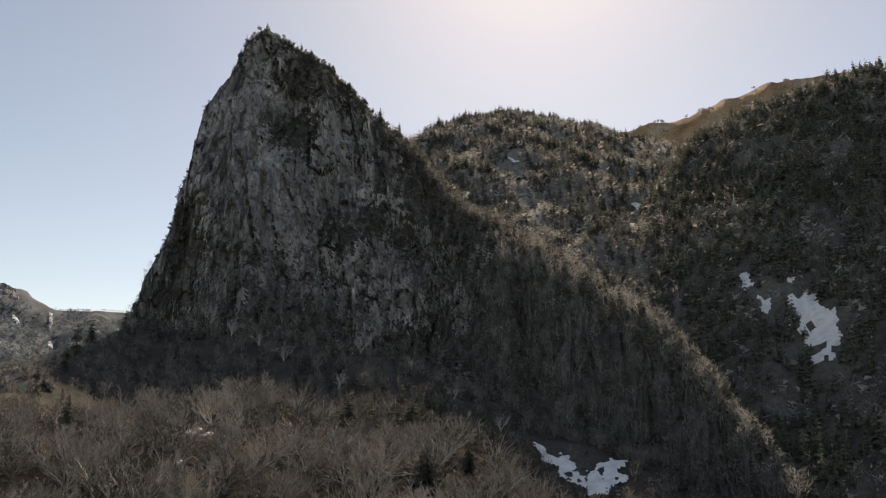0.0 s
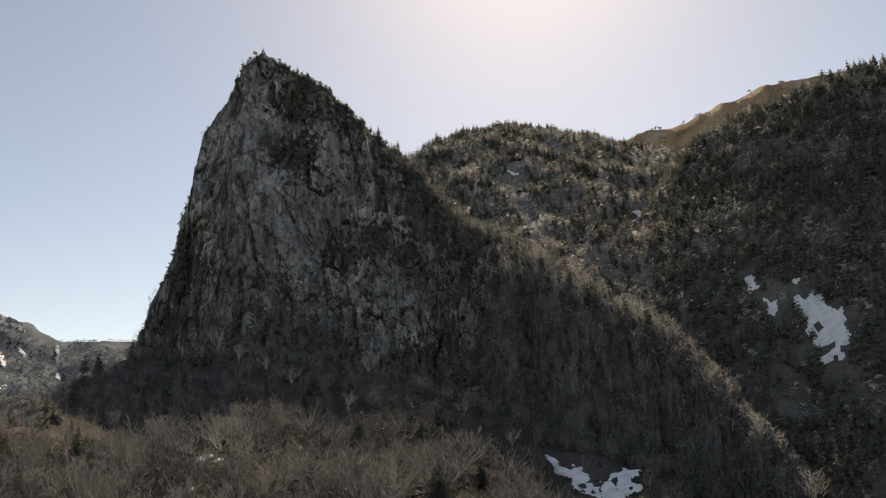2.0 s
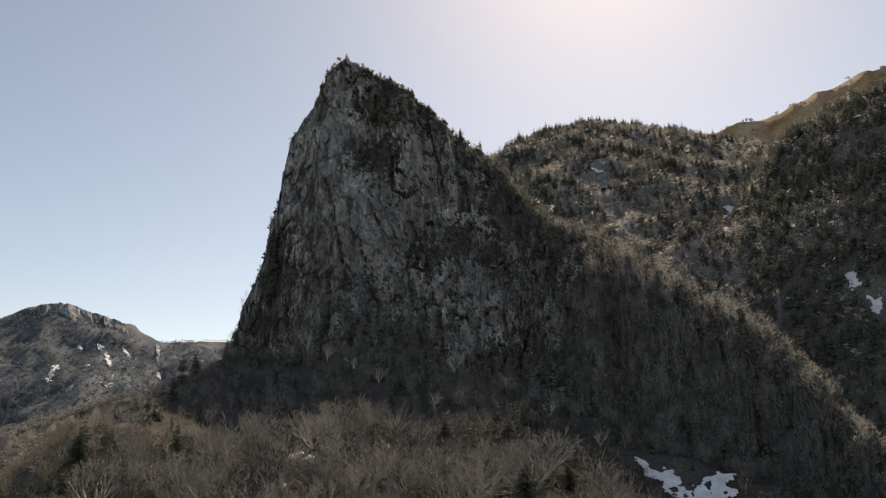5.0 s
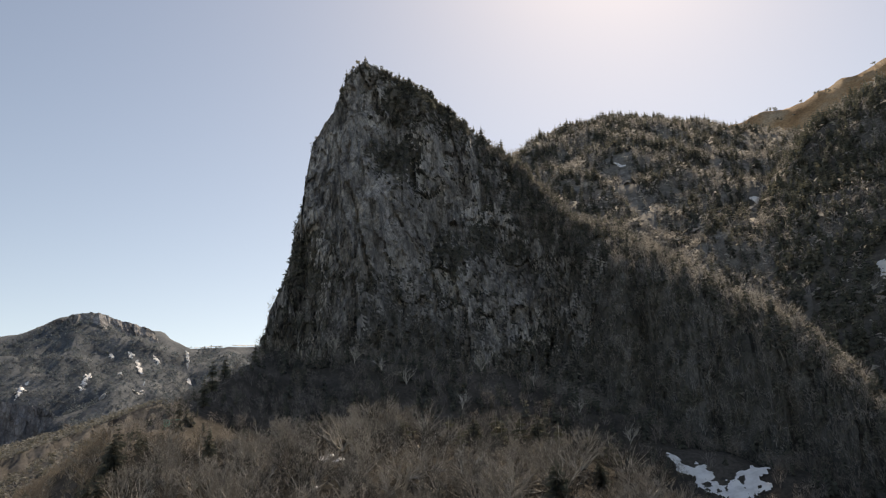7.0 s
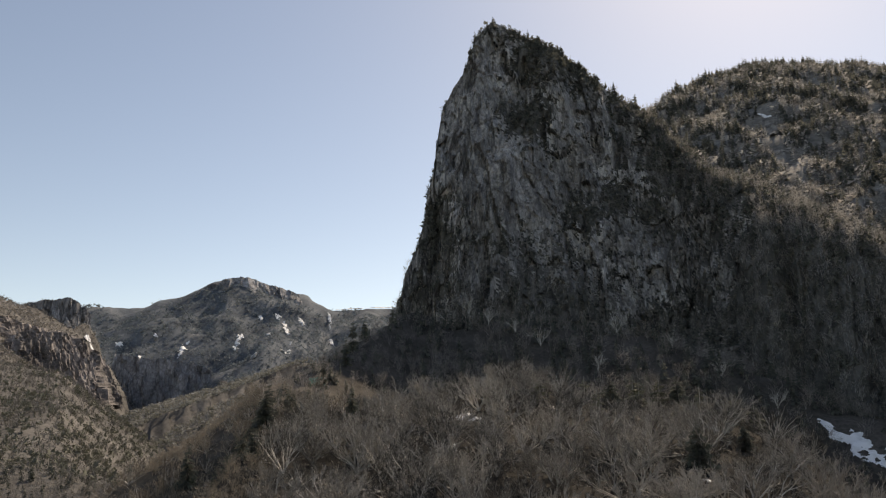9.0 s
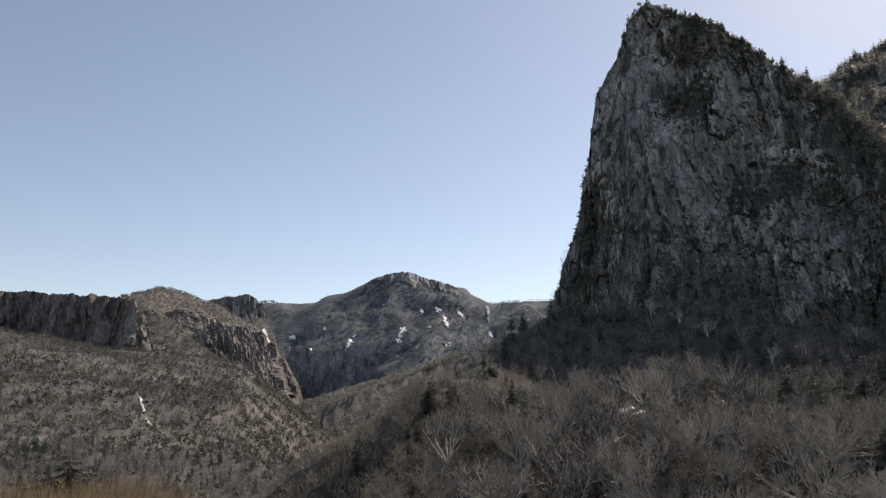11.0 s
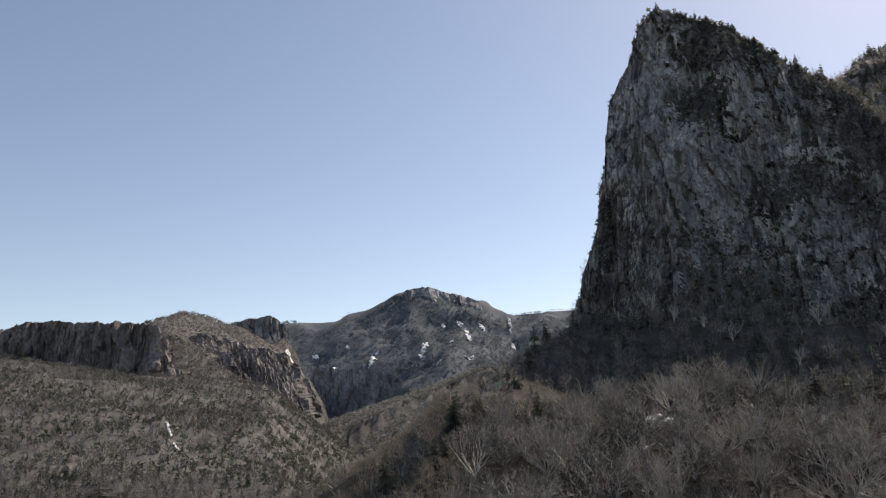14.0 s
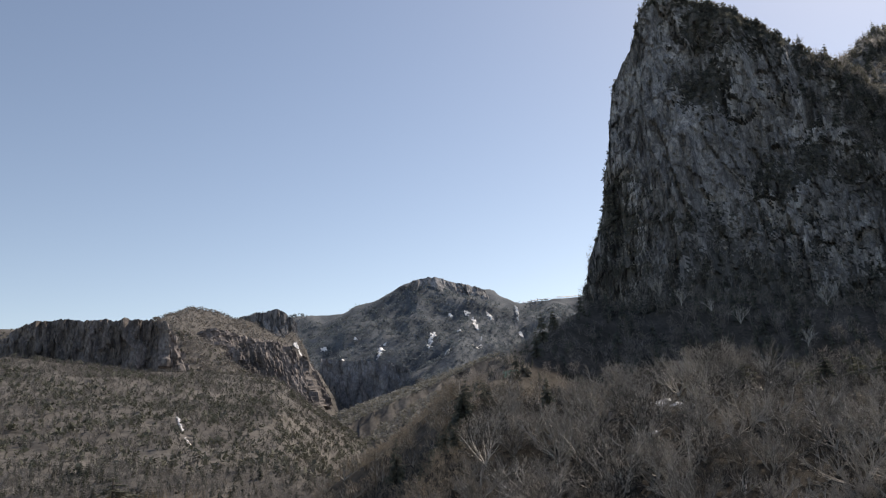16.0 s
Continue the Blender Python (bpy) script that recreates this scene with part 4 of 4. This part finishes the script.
scatter("spur_woods", CLUMPS_NEAR, p[~fir], rng.uniform(5, 11, (~fir).sum()), [M_WOODS],
        "leafless trees on the sunlit spur of the long ridge", "woods", 47)
scatter("spur_firs", FIRS_MID, p[fir], rng.uniform(5, 13, fir.sum()), [M_NEEDLE_FAR],
        "dark firs on the sunlit spur of the long ridge", "trees", 48)


# ---- the near brushy shoulder: leafless trees one by one ----
def tree_thing(name, wood, crown, bark, leaf, label, category, group, crown_name="crown"):
    root = new(name)
    link_mesh("trunk", *wood, [bark], root)
    link_mesh(crown_name, *crown, [leaf], root)
    return tagged(root, label, category, group)


BARE = []
for k in range(9):
    w, c = bare_tree_shape(100 + k, 5.4, stems=(6, 7, 5, 6, 7, 5, 6, 4, 7)[k], twigs=6,
                           wide=(0.75, 0.9, 0.6, 0.8, 0.95, 0.66, 0.74, 0.55, 1.0)[k], thick=(1, 1, 0.9, 1.1, 1, 0.9, 1.2, 1.2, 1.1)[k])
    BARE.append(tree_thing("bare_tree", w, c, M_BARK, M_TWIG,
                           "leafless grey-brown broad-crowned tree on the brushy slope", "tree", "leafless trees on the near slope"))

SLIM = []
for k in range(4):
    w, c = bare_tree_shape(120 + k, 5.4, stems=6, twigs=5, wide=(0.75, 0.85, 0.95, 0.7)[k], thick=1.25, forks=1.4)
    SLIM.append(tree_thing("bare_tree", w, c, M_BARK, M_TWIG,
                           "leafless grey-brown broad-crowned tree on the brushy slope", "tree", "leafless trees on the near slope"))

FIR_SPOTS = [
    (0, -1.7, 92, 5.0, 1.25), (1, -5.2, 137.9, 5.2, 1.5), (1, -16.3, 139, 4.6, 1.5), (2, -111, 237, 11.0, 0.8),
    (2, -124.8, 305.5, 7.5, 0.9), (2, -71.9, 120.1, 7.2, 0.9), (2, -68.9, 112.6, 5.6, 1.1), (1, -88.4, 121.2, 8.0, 0.8),
    (2, -93.6, 182.4, 9.5, 0.6), (0, 3.6, 108, 3.4, 1.3), (1, -60, 128, 5.5, 1.0),
    (2, -103, 215, 9.0, 0.9), (1, -118, 262, 8.5, 0.8), (0, -16.5, 11.6, 2.6, 2.2), (1, -66, 100, 4.2, 1.2)]
rng = np.random.default_rng(205)
for i in range(11):                      # firs added to darken the ravine, where brush lies in shade
    t = (i + 0.5) / 11
    a, r = radians(-34.2 + 4.6 * t + rng.normal(0, 0.9)), 92 + 72 * t + rng.normal(0, 5)
    FIR_SPOTS.append((int(rng.integers(0, 3)), r * math.sin(a), r * math.cos(a), rng.uniform(2.6, 6.0), rng.uniform(0.9, 1.4)))


def clear_of_firs(x, y):
    """False where brush would stand on a fir or just before it."""
    for _, fx, fy, h, wide in FIR_SPOTS:
        d = math.hypot(fx, fy)
        ahead = (x * fx + y * fy) / d - d
        off = abs(x * fy - y * fx) / d
        if -7 < ahead < 1.5 and off < 2.4:
            return False
    return True


rng = np.random.default_rng(61)
spots = []
for r in np.arange(40, 170, 5.05):
    for a in np.arange(-41, 14 if r > 66 else -33, math.degrees(5.05 / r)):
        aa, rr = radians(a + rng.normal(0, math.degrees(1.3 / r))), r + rng.normal(0, 1.3)
        spots.append((rr * math.sin(aa), rr * math.cos(aa), rr))
spots = np.array(spots)
sz, sw = terrain(spots[:, 0], spots[:, 1], True)
ok = ((sw == 2) | (sw == 3) | ((sw == 0) & (spots[:, 0] / spots[:, 1] < -0.6))) & off_snow(spots)
near_spots = [(x, y, z, r) for (x, y, r), z, o in zip(spots, sz, ok) if o and rng.random() < 0.93 and clear_of_firs(x, y)]
near_spots.sort(key=lambda s: s[3])
first = set()
made, slim_used = 0, [False] * 4
joined = []
for x, y, z, r in near_spots:
    az = math.degrees(math.atan2(x, y))
    if abs((az + 34.2) * 72 / 4.6 + 92 - r) < 13 and -35 < az < -29:      # the ravine, left bare so dark ground stands for its shade
        continue
    top = 99.0
    for _, fx, fy, fh, fw in FIR_SPOTS[:15]:
        fr = math.hypot(fx, fy)
        if r < fr and abs(x * fy - y * fx) / fr < 2.8 + 0.25 * fh * r / fr:
            fz = float(terrain(np.array([fx]), np.array([fy]))[0])
            top = min(top, EYE + (fz + 0.3 * fh - EYE) * r / fr - z)
    if top < 1.2:
        continue
    k = int(rng.integers(0, 9))
    grove = float(fbm(np.array([x / 16]), np.array([y / 16]), np.array([0.5]), 2)[0])
    s = rng.uniform(0.8, 1.35) * (1 + 0.8 * grove) * (0.6 if x / y < -0.6 else 1)
    s = min(s, top / 4.6, 1.4)
    turn = rng.uniform(0, 360)
    m = pose(x, y, z - 0.15, 0, 0, turn)
    if len(first) < 9 and k not in first:
        first.add(k)
        BARE[k].matrix_basis = m
    elif made < 285:
        made += 1
        t = copy_thing(BARE[k] if r < 100 else SLIM[k % 4], m) if r < 100 or slim_used[k % 4] else SLIM[k % 4]
        slim_used[k % 4] |= r >= 100
        t.matrix_basis = m
        t.scale = (s, s, s * rng.uniform(0.85, 1.1))
    else:
        joined.append((x, y, z, 5.4 * s))
j = np.array(joined).reshape(-1, 4)
BRUSH = [bare_tree_shape(130 + k, 1.0, 5, 5, 0.85, 1.4, 1.2) for k in range(5)]
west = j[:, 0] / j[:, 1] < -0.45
# western brush takes the tan tone lightened for sun
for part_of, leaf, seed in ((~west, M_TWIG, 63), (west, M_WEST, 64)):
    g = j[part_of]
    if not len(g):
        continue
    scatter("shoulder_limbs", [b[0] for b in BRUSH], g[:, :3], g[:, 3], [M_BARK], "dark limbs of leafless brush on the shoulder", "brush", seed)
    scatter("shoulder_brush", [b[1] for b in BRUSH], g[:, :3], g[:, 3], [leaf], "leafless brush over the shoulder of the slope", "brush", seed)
p, which, rise, rng = sector(7500, -42, 13, 22, 165, 65)
p = p[(which == 2) | ((which == 0) & (p[:, 0] / p[:, 1] < -0.6))]
p = p[fbm(p[:, 0] / 20, p[:, 1] / 20, 0 * p[:, 2], 2) + 0.6 * (p[:, 0] / p[:, 1] < -0.42) > -0.3]
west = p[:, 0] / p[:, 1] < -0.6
# shade-dark tone under the trees, sun-lightened tan to the west
for part_of, leaf, seed in ((~west, M_SHADE_BRUSH, 66), (west, M_WEST, 67)):
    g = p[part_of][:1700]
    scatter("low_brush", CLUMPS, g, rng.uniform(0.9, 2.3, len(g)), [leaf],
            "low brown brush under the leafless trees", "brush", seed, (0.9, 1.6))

p, which, rise, rng = sector(18000, -42, -29.5, 60, 280, 68)
p = p[(which == 3) | (which == 0)]
az, r = np.degrees(np.arctan2(p[:, 0], p[:, 1])), np.hypot(p[:, 0], p[:, 1])
p = p[(np.abs((az + 34.2) * 72 / 4.6 + 92 - r) > 16) & (fbm(p[:, 0] / 14, p[:, 1] / 14, 0 * r, 2) > -0.25) & (np.hypot(p[:, 0] + 97, p[:, 1] - 182) > 9)][:2400]
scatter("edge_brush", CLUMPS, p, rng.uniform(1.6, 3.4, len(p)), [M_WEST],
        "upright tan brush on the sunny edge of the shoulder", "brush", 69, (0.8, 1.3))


# ---- single firs on and behind the shoulder ----
def fir_thing(seed, whorls, arms, ragged, label):
    w, c = conifer_shape(seed, whorls, arms, ragged)
    return tree_thing("fir_tree", w, c, M_TRUNK, M_NEEDLE, label, "tree", "firs among the brush")


OLIVE_SPOTS = [(-10.9, 131.6, 4.6, 1.5), (-8, 136.8, 5.0, 1.3), (3.2, 134, 5.4, 1.4), (-12.8, 143, 5.6, 1.3), (-17.2, 127.5, 3.8, 1.5),
               (5.9, 126, 4.6, 1.5), (-21, 141, 4.6, 1.4), (-1.5, 124, 4.4, 1.4), (-27, 131, 4.2, 1.5)]
w, c = conifer_shape(204, 9, 7, 0.5)
LAYERED = tree_thing("layered_tree", w, c, M_BARK, M_OLIVE, "olive-brown tree with flat layered branches on the brow", "tree", "layered trees on the brow")
for i, (x, y, h, wide) in enumerate(OLIVE_SPOTS):
    m = pose(x, y, float(terrain(np.array([x]), np.array([y]))[0]) - 0.1, 0, 0, i * 61 % 360)
    t = LAYERED if i == 0 else copy_thing(LAYERED, m)
    t.matrix_basis = m
    t.scale = (h * wide, h * wide, h)

EDGE = PIN[:, int(np.argmin(np.abs(PIN_V)))]
EDGE_FIRS = [(-5.0, 9.5, 0.7), (-7.5, 5.0, 1.5), (-10.6, 4.5, 1.3), (-3.7, 6.0, 1.1), (-1.8, 6.5, 1.2), (-12.4, 3.6, 1.4), (-8.9, 4.4, 1.2), (-6.2, 5.2, 1.2)]
gaunt = fir_thing(206, 15, 6, 0.4, "dark fir standing on the edge of the rock")
for i, (a, h, wide) in enumerate(EDGE_FIRS):
    k = int(np.argmin(np.abs(np.degrees(np.arctan2(EDGE[:, 0], EDGE[:, 1])) - a) + 9 * (EDGE[:, 2] < 150)))
    m = pose(*EDGE[k], 0, 0, i * 47 % 360)
    t = gaunt if i == 0 else copy_thing(gaunt, m)
    t.matrix_basis = m
    t.scale = (h * wide, h * wide, h)

FIRS = [fir_thing(200, 22, 7, 0.22, "dark green fir among leafless brush"),
        fir_thing(201, 19, 6, 0.35, "dark green ragged fir among leafless brush"),
        fir_thing(202, 13, 6, 0.55, "dark gaunt fir with flat storeyed branches")]
used = set()
for k, x, y, h, wide in FIR_SPOTS:
    z = float(terrain(np.array([x]), np.array([y]))[0])
    m = pose(x, y, z - 0.1, 0, 0, (x * 37) % 360)
    t = FIRS[k] if k not in used else copy_thing(FIRS[k], m)
    used.add(k)
    t.matrix_basis = m
    t.scale = (h * wide, h * wide, h)


# ---- pale leafless trees that stand out against the shaded rock ----
w, c = bare_tree_shape(300, 1.0, 4, 3, 0.42, 1.0, 1.2)
PALE = tree_thing("birch_tree", w, c, M_PALE, M_PALE, "pale leafless birch against the shaded rock", "tree", "pale birches below the rock")
PALE_SPOTS = [(-51.4, 381, 62, 8), (-36.0, 345, 44, 14), (-106.3, 330, 46, 12), (-98, 329, 46, 12), (-13, 335, 33, 7),
              (-39.1, 300, 20, 9), (-62.8, 311, 29, 10), (-75, 320, 34, 9), (5, 318, 20, 8), (-88, 325, 40, 9), (22, 300, 6, 9), (-18.8, 148.8, 7, 6.5), (-24.8, 137.8, 7, 5.5), (-36, 131, 7, 5.5), (-12, 104, 4, 4.6)]
PIN_FLAT = PIN.reshape(-1, 3)
for i, (x, y, z, h) in enumerate(PALE_SPOTS):
    g = float(terrain(np.array([x]), np.array([float(y)]))[0])
    d = PIN_FLAT[np.argmin((PIN_FLAT[:, 0] - x) ** 2 + (PIN_FLAT[:, 1] - y) ** 2 + 0.02 * (PIN_FLAT[:, 2] - z) ** 2)]
    at = (x, y, g) if g > d[2] - 4 else tuple(d)
    m = pose(*at, 0, 0, i * 77 % 360)
    t = PALE if i == 0 else copy_thing(PALE, m)
    t.matrix_basis = m
    t.scale = (h * 0.9, h * 0.9, h)


# ---- snow ----
m, n, l, b = material("old_snow", 0.7)
l.new(ramp(n, l, noise_node(n, l, 0.35, 6), [(0.3, (0.66, 0.66, 0.66)), (0.6, (0.86, 0.86, 0.87))]), b.inputs["Base Color"])
bump(n, l, b, noise_node(n, l, 1.2, 5), 0.5, 0.3)
M_SNOW = m


def snow_patch(ax, ay, bx, by, width, seed, label="patch of old snow lying on the slope", grain=None, kind_of="snow_patch", mat=None):
    """A drift of snow along a line on the ground, with a torn outline."""
    length = math.hypot(bx - ax, by - ay)
    far = math.hypot(ax, ay)
    step = max(0.25, min(width / 14, length / 12 + 0.2))
    na, nb = int(length * 1.5 / step) + 4, int(width * 2 / step) + 4
    u, w = np.meshgrid(np.linspace(-0.25, 1.25, na), np.linspace(-1, 1, nb), indexing="ij")
    ux, uy = (bx - ax) / length, (by - ay) / length
    x = ax + ux * u * length - uy * w * width
    y = ay + uy * u * length + ux * w * width
    g = grain or width * (0.7 if width < 8 else 0.56)
    torn = fbm(x / g, y / g, 0 * x + seed, 4)
    # keep the one piece round the middle
    inside = 1 - np.maximum(np.abs(u - 0.5) * 2 - 0.55, 0) * 1.6 - np.abs(w) * 1.55 + 1.5 * torn - 0.25
    lift = 0.25 + 0.0011 * far
    z = terrain(x, y) + np.clip(inside * 2.5, -1, 1) * lift * 0.8 + lift * 0.4
    f = grid_faces(na, nb)
    wet = inside > -0.05
    seen = np.zeros_like(wet)
    seen[np.unravel_index(np.argmax(np.where(wet, inside, -9) - np.abs(u - 0.5)), wet.shape)] = True
    for _ in range(na + nb):
        grow = seen.copy()
        grow[1:] |= seen[:-1]
        grow[:-1] |= seen[1:]
        grow[:, 1:] |= seen[:, :-1]
        grow[:, :-1] |= seen[:, 1:]
        grow &= wet
        if (grow == seen).all():
            break
        seen = grow
    f = f[seen.ravel()[f].all(axis=1)]
    if len(f) < 3:
        return
    used_v, inv = np.unique(f, return_inverse=True)
    verts = np.stack([x, y, z], -1).reshape(-1, 3)[used_v]
    ob = link_mesh(kind_of, verts, inv.reshape(f.shape), [mat or M_SNOW], smooth=True)
    tagged(ob, label, "snow" if mat is None else "scree", "patches of old snow" if mat is None else "scree in the gully")


for i, row in enumerate(SNOW + SNOW_MORE):
    snow_patch(*row, 1.7 * i)


# ---- pale scree in the gully of the mountain ----
M_SCREE = earth("pale_scree", (0.13, 0.127, 0.122), (0.24, 0.234, 0.225), (0.38, 0.37, 0.355), 0.15)
for i, row in enumerate(SCREE):
    snow_patch(*row, 40 + 1.3 * i, "pale scree lying in a gully of the mountainside", None, "scree", M_SCREE)


# ---- dry grass and a bank beside the road ----
def grass_shape(seed, blades=26):
    rng = np.random.default_rng(seed)
    s = Shape()
    for _ in range(blades):
        a, r = rng.uniform(0, 6.3), rng.uniform(0, 0.22)
        p = np.array([r * math.cos(a), r * math.sin(a), -0.05])
        d = turned(np.array([0.25 * math.cos(a), 0.25 * math.sin(a), 1.0]), 0.16, rng)
        q = p + d * rng.uniform(0.45, 0.75)
        s.sliver(p, q, 0.008, rng)
        s.sliver(p + (q - p) * 0.55, q + turned(d, 0.35, rng) * 0.3, 0.006, rng)
    return s.arrays()


rng = np.random.default_rng(81)
a = np.radians(rng.uniform(-68, -44, 430))
r = np.sqrt(rng.uniform(9.0 ** 2, 15.5 ** 2, 430))
x, y = r * np.sin(a), r * np.cos(a)
p = np.stack([x, y, terrain(x, y)], 1)
scatter("dry_grass", [grass_shape(s) for s in range(5)], p, rng.uniform(0.55, 1.15, len(p)) * np.clip((np.degrees(a) + 42) / -8, 0.3, 1), [M_GRASS],
        "dry tan grass on the bank beside the road", "grass", 82)


# ---- green netting fence and a pole behind the shoulder ----
def simple_material(name, colour, rough):
    m, n, l, b = material(name, rough)
    l.new(ramp(n, l, noise_node(n, l, 3.0, 5), [(0.3, tuple(c * 0.7 for c in colour)), (0.7, colour)]), b.inputs["Base Color"])
    return m


M_NET = simple_material("green_netting", (0.12, 0.5, 0.4), 0.6)
M_POST = simple_material("galvanised_post", (0.35, 0.36, 0.36), 0.5)
M_WOODPOLE = simple_material("weathered_pole", (0.16, 0.13, 0.1), 0.9)


def net_fence(x, y, turn, panels=3, wide=1.4, tall=2.4):
    z = float(terrain(np.array([x]), np.array([y]))[0])
    root = new("net_fence")
    for k in range(panels + 1):
        s = Shape()
        s.limb((k * wide, 0, -0.6), (k * wide, 0, tall), 0.05, 0.05, 8)
        link_mesh("post", *s.arrays(), [M_POST], root)
    for k in range(panels):
        s = Shape()
        for i in range(13):
            h = 0.15 + (tall - 0.25) * i / 12
            s.limb((k * wide, 0, h), ((k + 1) * wide, 0.0, h - 0.05), 0.018, 0.018, 3)
        for i in range(8):
            u = k * wide + wide * (i + 0.5) / 8
            s.limb((u, 0, 0.1), (u, 0, tall - 0.1), 0.016, 0.016, 3)
        link_mesh("netting", *s.arrays(), [M_NET], root)
    root.matrix_basis = pose(x, y, z, 0, 0, turn)
    return tagged(root, "green netting fence on grey posts beside dark firs", "fence")


net_fence(-101.5, 189.5, 24)


def utility_pole(x, y, tall):
    z = float(terrain(np.array([x]), np.array([y]))[0])
    root = new("utility_pole")
    s = Shape()
    s.limb((0, 0, -1), (0, 0, tall), 0.14, 0.09, 10)
    link_mesh("pole", *s.arrays(), [M_WOODPOLE], root)
    s = Shape()
    s.limb((-0.7, 0, tall - 0.5), (0.7, 0, tall - 0.5), 0.05, 0.05, 6)
    link_mesh("crossarm", *s.arrays(), [M_WOODPOLE], root)
    root.matrix_basis = pose(x, y, z, 0, 0, 25)
    return tagged(root, "thin weathered pole standing among the hillside trees", "pole")


utility_pole(-91.5, 118.8, 7.5)
